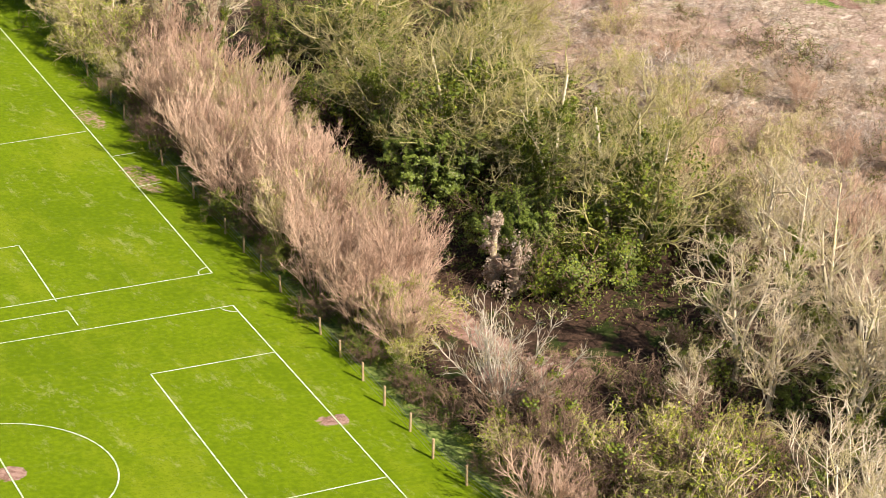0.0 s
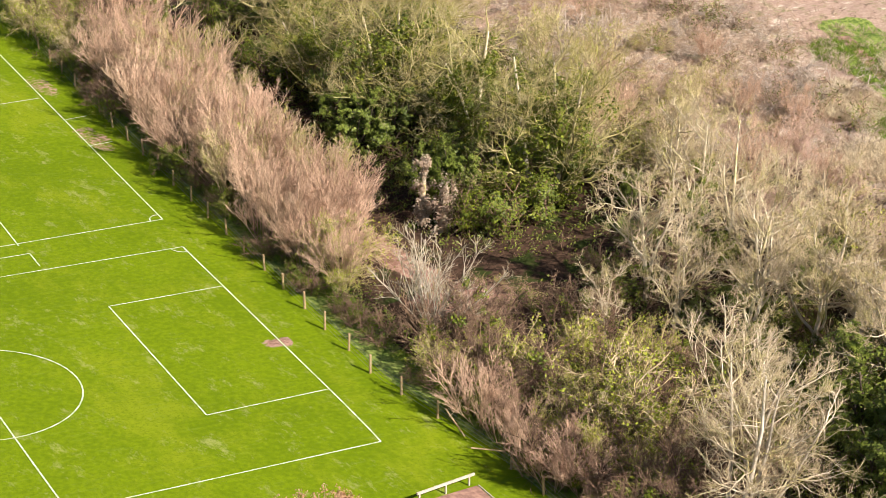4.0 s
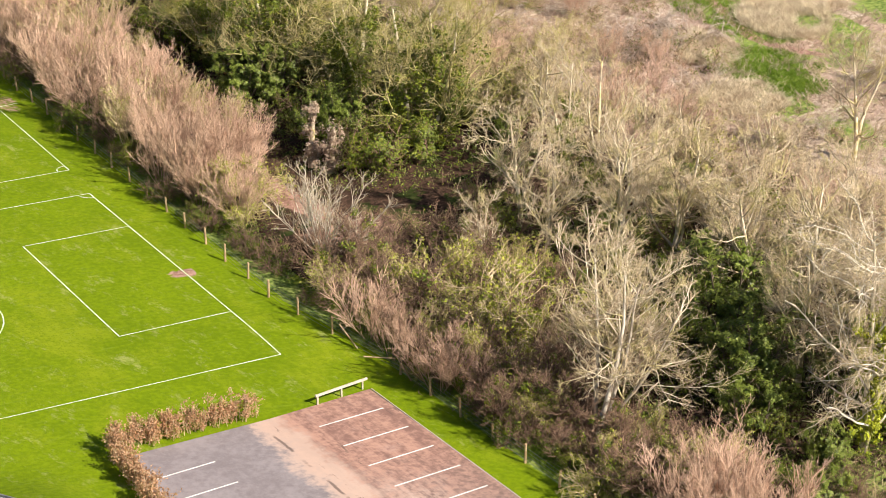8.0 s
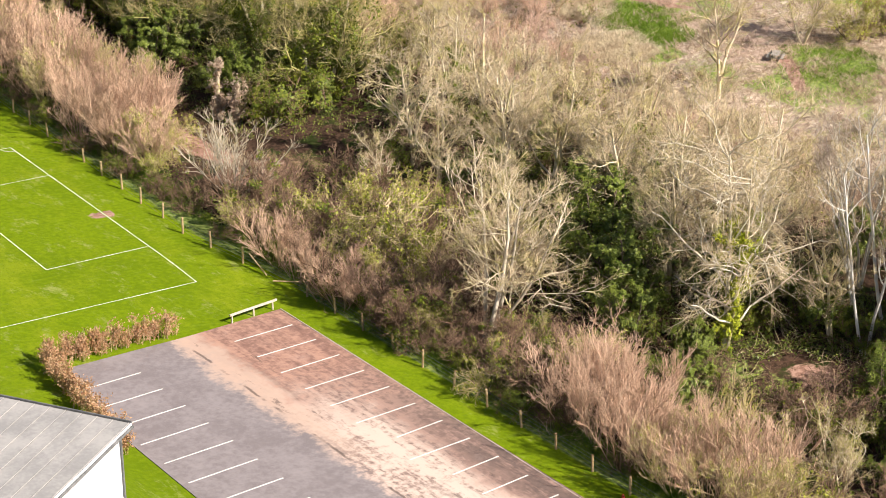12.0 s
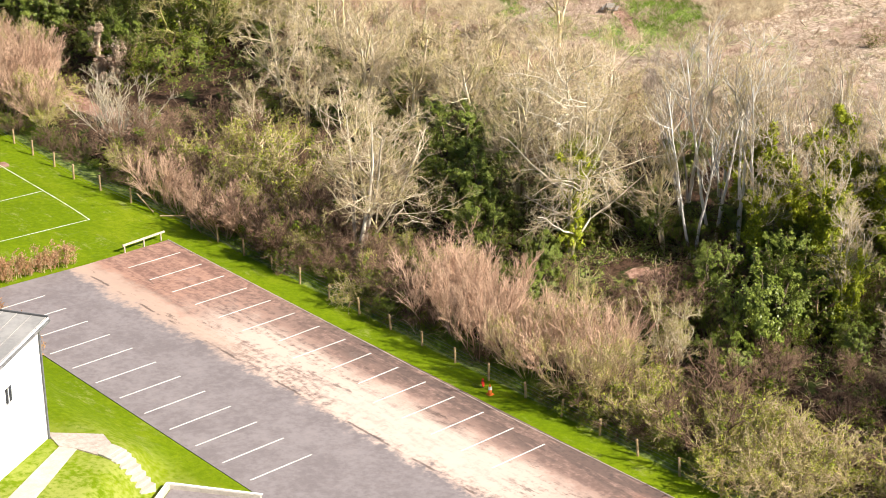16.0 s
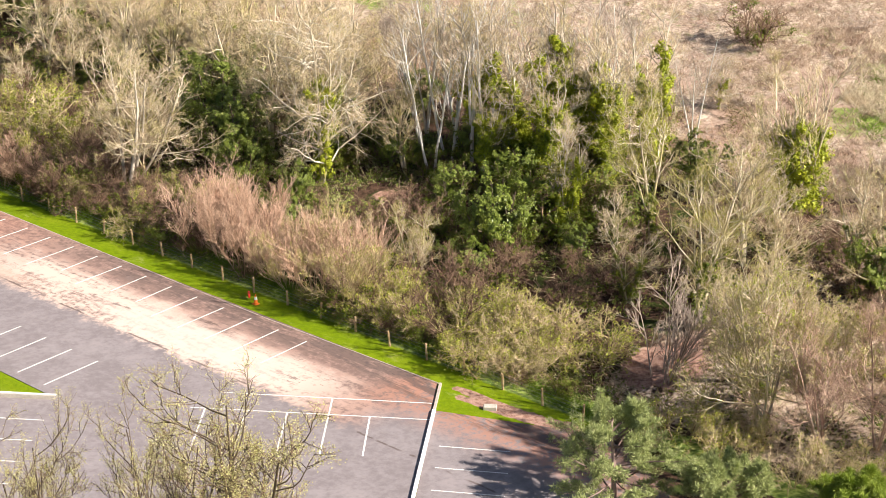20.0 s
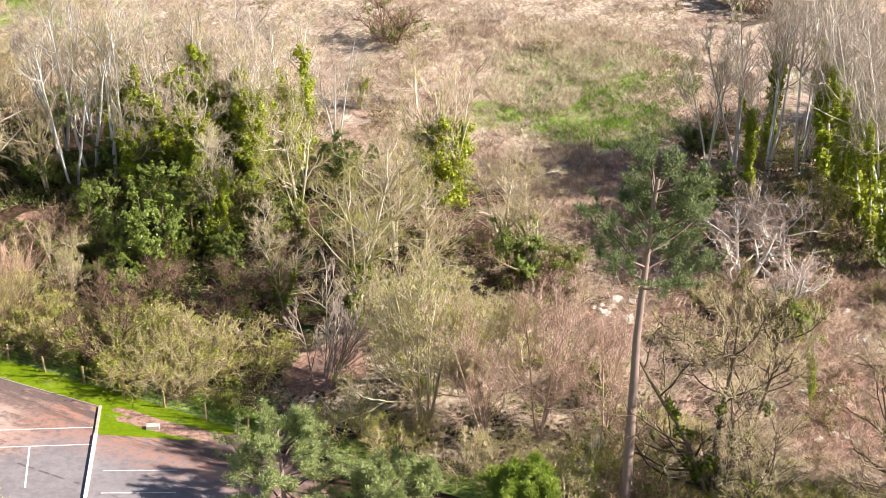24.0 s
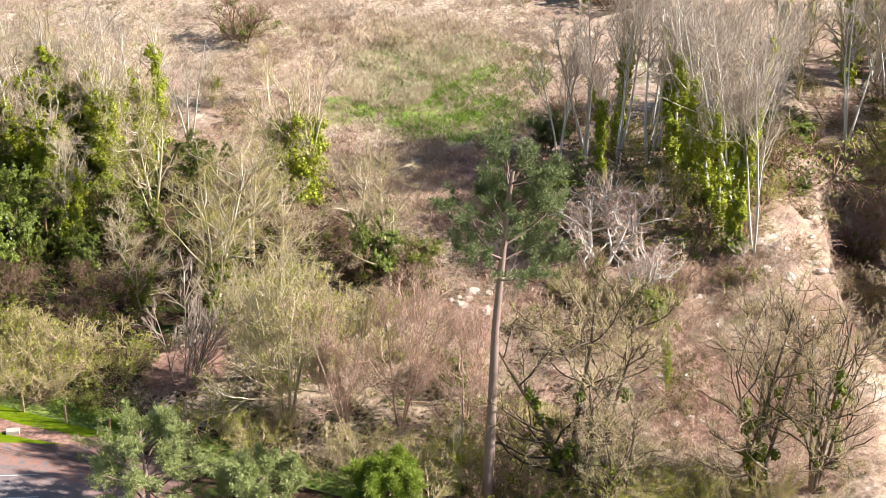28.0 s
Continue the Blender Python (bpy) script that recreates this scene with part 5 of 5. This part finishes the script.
plant("thorn", 55.5, 5.5, 4.2)
# round the old quarry
scatter(["thorn_t", "thorn_g", "thorn", "ash"], 26, 44, 74, -58, -44, 2.5, 5.0, 2.2)
scatter(["tallivy", "tall"], 8, 58, 78, -56, -40, 11, 14, 3.0)
scatter(["holly", "thorn_g", "thorn", "bramble_d"], 34, 36, 56, -43, -24, 1.6, 3.6, 1.8)
scatter(["bramble_p", "bramble_p", "bramble_d"], 60, 16, 56, -58, -42, 0.7, 1.5, 1.5, None, ((46, -36, 9),))
scatter(["bramble_p", "bramble"], 24, 14, 34, -54, -40, 0.6, 1.2, 1.6)
plant("darktree", 35.5, -54.5, 6.5, wide=1.3)
scatter(["tall", "tallivy", "ash", "darktree"], 12, 56, 78, -46, -34, 8.0, 12.5, 2.6)
scatter(["bramble_p", "bramble_d", "thorn", "thorn_t"], 40, 54, 80, -48, -30, 0.9, 2.2, 1.8)


# ---- hedge, pines, undergrowth and small things ----
def beech_hedge():
    hedge = thing("beech_hedge", "clipped beech hedge holding dry copper leaves", "hedge")
    r = np.random.default_rng(3)
    for name, a, b in (("hedge_run", (-6.6, 35.6), (-15.0, 35.3)), ("hedge_run", (-15.0, 35.3), (-15.75, 29.0)), ("hedge_run", (-15.75, 29.0), (-16.4, 23.8))):
        a, b = np.array(a), np.array(b)
        L = np.linalg.norm(b - a)
        d = (b - a) / L
        side = np.array([-d[1], d[0]])
        n = int(L * 9)
        u, v = r.uniform(0, L, n), r.normal(0, 0.16, n)
        base = a + u[:, None] * d + v[:, None] * side
        z = np.array([height(x, y) for x, y in base])
        start = np.c_[base, z - 0.1]
        way = np.c_[r.normal(0, 0.12, (n, 2)), np.ones(n)]
        stems = grow(r, start, way, r.uniform(1.2, 1.75, n), 4, 0.06, 0.1)
        s, w, l, rr = fork(r, stems, np.full(n, 1.4), np.full((n, 5), 0.02), 6, 0.2, 50, 0.3)
        tw = grow(r, s, w, l, 2, 0.12, 0.1)
        v1, f1 = tubes(stems, np.full((n, 5), 1.0) * np.linspace(0.024, 0.012, 5), 4)
        v2, f2 = tubes(tw, np.full((len(tw), 3), 0.01), 3)
        run_ob = part(name, mesh_np("stems", np.r_[v1, v2], np.r_[f1, f2 + len(v1)]), "tan", hedge)
        src = tw.reshape(-1, 3)
        k = int(L * 850)
        at = src[r.integers(0, len(src), k)] + r.normal(0, 0.09, (k, 3))
        part("leaf_cover", leaves(r, at, 0.062), "beech", run_ob, "dry copper-brown leaves")


beech_hedge()


def pine(name, x, y, h, crown_from, spread, mat, label, seed, boughs=34, side=(0, 0), trunk_r=0.3, size=0.09, taper=0.75):
    """A pine: straight scaly trunk, level boughs, tufts of needles."""
    r = np.random.default_rng(seed)
    ob = thing(name, label, "tree", at=(x, y, height(x, y)))
    trunk = grow(r, np.array([[0, 0, -0.2]]), np.array([[0.01, 0.0, 1.0]]), np.array([h * 0.97]), 9, 0.018, 0.05)
    v, f = tubes(trunk, np.linspace(trunk_r, trunk_r * 0.35, 10)[None], 10)
    part("trunk", mesh_np("trunk", v, f), "pine_bark", ob, "scaly reddish-grey trunk")
    n = boughs
    t = np.sort(r.uniform(crown_from, 0.98, n)) * 9 * 0.999
    i = t.astype(int)
    start = trunk[0, i] + (trunk[0, i + 1] - trunk[0, i]) * (t - i)[:, None]
    az = r.uniform(0, 6.28, n)
    rel = (t / 9 - crown_from) / (1 - crown_from)
    ln = spread * (1 - taper * rel ** 1.5) * r.uniform(0.6, 1.1, n)
    way = np.c_[np.cos(az) + side[0], np.sin(az) + side[1], 0.12 + 0.5 * rel]
    b = grow(r, start, way, ln, 5, 0.1, 0.15)
    s, w, l, rr = fork(r, b, ln, np.full((n, 6), 0.05), 6, 0.35, 45, 0.42)
    tw = grow(r, s, w, l, 3, 0.12, 0.25)
    v1, f1 = tubes(b, np.full((n, 6), 1.0) * np.linspace(0.06, 0.02, 6), 5)
    v2, f2 = tubes(tw, np.full((len(tw), 4), 0.015), 3)
    part("bough_frame", mesh_np("bough_frame", np.r_[v1, v2], np.r_[f1, f2 + len(v1)]), "pine_bark", ob)["kind"] = "stuff"
    tips = np.r_[tw[:, 1:].reshape(-1, 3), b[:, -1]]
    k = 80
    c = np.repeat(tips, k, 0)
    a = unit(r.normal(0, 1, c.shape) + [0, 0, 0.7])
    at = c + a * r.uniform(0.05, 0.3, (len(c), 1))
    side_v = unit(np.cross(a, r.normal(0, 1, a.shape)))
    s_len = size * r.uniform(0.8, 1.4, (len(c), 1))
    vv = np.stack([at - a * s_len, at + side_v * 0.016, at + a * s_len * 1.3, at - side_v * 0.016], 1)
    part("needle_cover", mesh_np("needles", vv, np.arange(4 * len(c)).reshape(-1, 4)), mat, ob, "blue-green needles" if mat == "needle" else "yellow-green needles")["kind"] = "stuff"
    return ob


pine("tall_pine", 6.3, -39.8, 20.0, 0.62, 4.6, "needle_d", "tall pine with long bare trunk and flat-topped crown", 4, boughs=24, side=(0.5, -0.45), trunk_r=0.31, taper=0.4)
pine("young_pine", -3.8, -25.7, 5.2, 0.1, 4.4, "needle", "bushy pale green pine beside the parking strip", 6, trunk_r=0.16)
pine("young_pine", -1.2, -30.4, 3.4, 0.12, 3.2, "needle", "bushy pale green pine under larger trees", 7, trunk_r=0.14)
pine("young_pine", 1.4, -36.6, 4.3, 0.3, 2.4, "needle_y", "small yellow-green pine among bare trees", 8, trunk_r=0.12)


def strew(seed, count, regions, reject=None):
    """Places gathered in clumps over elliptical stretches (x, y, rx, ry, weight)."""
    r = np.random.default_rng(seed)
    w = np.array([q[4] for q in regions], float)
    pick = r.choice(len(regions), count, p=w / w.sum())
    q = np.array(regions)[pick]
    a, d = r.uniform(0, 6.28, count), np.sqrt(r.uniform(0, 1, count))
    p = np.c_[q[:, 0] + q[:, 2] * d * np.cos(a), q[:, 1] + q[:, 3] * d * np.sin(a)]
    dens = np.array([noise.noise((x * 0.35, y * 0.35, seed)) for x, y in p])
    keep = dens > r.uniform(-0.55, 0.35, count)
    for cx, cy, c in CLEAR:
        keep &= np.hypot(p[:, 0] - cx, p[:, 1] - cy) > c * r.uniform(0.7, 1.3, count)
    keep &= p[:, 0] > 3.6
    p = p[keep]
    z = np.array([height(x, y) for x, y in p])
    return r, np.c_[p, z]


def thicket(name, label, seed, count, regions, mat, lo, hi, leaf=None, arch=-1.1, rad=0.012):
    """Low tangled stems, arching over, joined as one mass."""
    r, at = strew(seed, count, regions)
    n = len(at)
    way = np.c_[r.normal(0, 0.75, (n, 2)), r.uniform(0.5, 1.2, n)]
    st = grow(r, at - [0, 0, 0.05], way, r.uniform(lo, hi, n), 4, 0.16, arch)
    v, f = tubes(st, np.full((n, 5), 1.0) * np.linspace(rad, rad * 0.6, 5), 3)
    ob = thing(name, label, "undergrowth", kind="stuff")
    part("stem_mass", mesh_np("stems", v, f), mat, ob)["kind"] = "stuff"
    if leaf:
        k, size, lm = leaf
        src = st[:, 1:].reshape(-1, 3)
        part("leaf_mass", leaves(r, src[r.integers(0, len(src), k)] + r.normal(0, 0.12, (k, 3)), size), lm, ob)["kind"] = "stuff"


WOOD = [(7, 110, 5, 16, 2), (9, 78, 5, 24, 3), (14, 66, 6, 20, 3), (7, 38, 4, 10, 2), (14, 38, 8, 14, 4), (7, 18, 3.5, 8, 1.5), (18, 20, 9, 12, 4), (20, 0, 10, 12, 4), (7, -9, 3, 10, 2), (14, -18, 9, 7, 2), (20, -34, 12, 9, 1), (11, -45, 6, 10, 1)]
SLOPE = [(12, -28, 7, 8, 3), (20, -34, 12, 9, 3), (11, -45, 6, 10, 3), (24, -20, 8, 7, 2)]
EDGE = [(36, 60, 7, 18, 3), (34, 34, 7, 14, 3), (40, 82, 8, 14, 2), (36, 10, 6, 14, 2), (36, -12, 7, 14, 2), (33, -40, 10, 4, 2), (28, -28, 7, 6, 1)]
thicket("bramble_thicket", "tangled brown bramble stems on the woodland floor", 31, 17000, WOOD, "brown", 0.7, 1.7, (16000, 0.07, "ivy"))
thicket("scrub_thicket", "bleached pinkish bramble canes on the slope", 32, 17000, EDGE, "pink", 0.7, 1.8)
thicket("pink_bramble_thicket", "pinkish dead brambles over the quarry slope", 35, 17000, [(30, -48, 8, 6, 3), (44, -45, 10, 5, 3), (20, -50, 7, 6, 3), (54, -41, 6, 5, 1), (22, -44, 7, 6, 2), (19, -55, 5, 4, 2)], "rose", 0.6, 1.5)
thicket("dead_cane_thicket", "pale dry canes and dead stalks", 33, 30000, EDGE + WOOD[4:9] + SLOPE + SLOPE, "twig", 0.6, 1.5)
thicket("ivy_carpet", "green ivy and low herbs under the trees", 34, 13000, [(20, 40, 9, 14, 4), (14, -30, 8, 8, 0.7), (42, -36, 7, 6, 2), (20, 6, 11, 12, 8), (18, 24, 8, 10, 3), (18, 72, 7, 22, 4), (6.5, -8, 2.5, 10, 1), (4.6, 45, 1.6, 12, 1), (5.2, 85, 1.4, 30, 1), (11, -40, 6, 12, 0.8), (20, -12, 9, 6, 1), (9, 17, 5, 6, 1)], "dark", 0.3, 1.1, (90000, 0.08, "holly"), 0.2)


def tufts(name, label, seed, count, regions, mat, lo, hi, width=0.02):
    """Tufts of standing or laid dead grass."""
    r, at = strew(seed, count, regions)
    n = len(at)
    blades = 5
    c = np.repeat(at, blades, 0) + np.c_[r.normal(0, 0.14, (n * blades, 2)), np.zeros(n * blades)]
    lean = np.repeat(r.normal(0, 0.6, (n, 2)), blades, 0) + r.normal(0, 0.5, (n * blades, 2))
    tip = c + np.c_[lean, np.ones(n * blades)] * r.uniform(lo, hi, (n * blades, 1))
    s = unit(np.cross(tip - c, r.normal(0, 1, c.shape))) * width
    v = np.stack([c - s, c + s, tip + s * 0.5, tip - s * 0.5], 1)
    ob = part(name, mesh_np("tufts", v, np.arange(4 * len(c)).reshape(-1, 4)), mat)
    tagged(ob, label, "grass", kind="stuff")


MEADOW = [(50, 55, 12, 22, 4), (55, 20, 16, 22, 4), (54, -10, 14, 16, 5), (48, 90, 14, 18, 2), (40, -22, 8, 8, 1.5), (66, -4, 8, 16, 2)]
tufts("dead_grass", "tussocks of bleached dead grass on the slope", 41, 52000, MEADOW + EDGE + [(22, -46, 10, 7, 2)], "straw", 0.15, 0.45, 0.018)
tufts("straw_tussocks", "bright straw-coloured tussocks laid over by wind", 44, 20000, [(42.5, 53.5, 2.8, 3, 2), (54.8, 63, 3.2, 4, 3), (46, 63, 2.5, 4, 1.5), (59, 66, 3.5, 4, 1), (57.5, 36.5, 4, 3, 1), (61, -8, 6, 7, 2), (52, -9, 3, 4, 1)], "straw_pale", 0.2, 0.55, 0.014)
tufts("green_grass", "rough green grass tufts", 42, 16000, [(47.5, 56, 3.5, 5, 3), (57, -12, 8, 8, 4), (50, -15, 5, 7, 3), (52.5, 66, 3, 7, 2), (52, 41, 4, 4, 1)], "grassblade", 0.1, 0.26, 0.014)
tufts("verge_grass", "long rough grass along the fence", 43, 12000, [(4.4, 20, 0.9, 38, 3), (4.2, -12, 0.8, 9, 1), (3.9, 60, 1.0, 18, 2), (5.2, 100, 1.3, 26, 2)], "grassblade", 0.12, 0.35, 0.015)


def boulder(r, size):
    bm = bmesh.new()
    bmesh.ops.create_icosphere(bm, subdivisions=2, radius=size)
    off = r.uniform(0, 50)
    for v in bm.verts:
        v.co *= 1 + 0.5 * noise.noise(v.co / size * 1.1 + Vector((off, 0, 0)))
        v.co.z *= 0.65
    return bm


rr = random.Random(8)
for cx, cy, rad, count, lo, hi in ((26.4, -29.8, 1.8, 14, 0.15, 0.5), (24, -47, 6, 22, 0.1, 0.35), (16, -47, 3, 8, 0.1, 0.3), (36, -45, 5, 12, 0.15, 0.45), (28, -52, 4, 14, 0.1, 0.35), (42, -44.5, 5, 6, 0.1, 0.25)):
    for _ in range(count):
        x, y = cx + rr.uniform(-rad, rad), cy + rr.uniform(-rad, rad)
        s = rr.uniform(lo, hi)
        b = part("rock", boulder(rr, s), "rock")
        b.location = (x, y, height(x, y) + s * 0.15)
        tagged(b, "pale broken rock lying on the earth slope", "rock", "loose rocks")


def log(x, y, length, spin, rad, mat="tan"):
    ob = part("log", tube([(-length / 2, 0, rad), (0, 0.05, rad * 1.1), (length / 2, 0, rad * 0.8)], rad, 7), mat)
    ob.matrix_basis = pose(x, y, height(x, y), 0, 0, spin)
    tagged(ob, "pale fallen log on bare red earth", "log")


log(9.8, 49.3, 1.3, -50, 0.11)
log(13.2, 91.5, 1.6, -70, 0.12)
log(12.2, 98.5, 2.0, -65, 0.1)
log(8.5, 55.6, 0.7, 20, 0.09)


def snag(x, y, h, seed):
    """A broken, ivy-hung dead trunk."""
    made = woody(seed, h, 1, 6, 1.0, 0.28, [(3, 0.5, 60, 0.15, 0.15, 0.2, 3)], wood("grey", "grey", "grey"), (2600, 1.1, 0.34, 0.08, "straw"))
    ob = thing("dead_snag", "broken dead trunk draped with withered ivy", "tree stump", at=(x, y, height(x, y)))
    for pname, (me, mat) in made.items():
        made_part = part(pname, me, mat, ob)
        if pname != "trunk":
            made_part["kind"] = "stuff"


snag(13.0, 62.9, 5.0, 71)
snag(13.4, 61.2, 4.4, 72)

pallet = thing("picnic_table", "small grey weathered picnic table on the grass", "table", at=(49.4, 43.7, height(49.4, 43.7)))
pallet.scale = (0.75, 0.75, 0.75)
pallet.rotation_euler.z = 0.6
for k in range(5):
    part("board", box(1.6, 0.13, 0.04, pose(0, -0.32 + 0.16 * k, 0.7, 0, 0, 0)), "old_wood", pallet)
for s in (-1, 1):
    part("bench_board", box(1.6, 0.24, 0.05, pose(0, 0.72 * s, 0.42)), "old_wood", pallet)
for s in (-0.55, 0.55):
    part("trestle", joined(box(0.08, 1.6, 0.08, pose(s, 0, 0.36)), box(0.08, 0.09, 0.85, pose(s, -0.3, -0.05, 18)), box(0.08, 0.09, 0.85, pose(s, 0.3, -0.05, -18))), "old_wood", pallet)
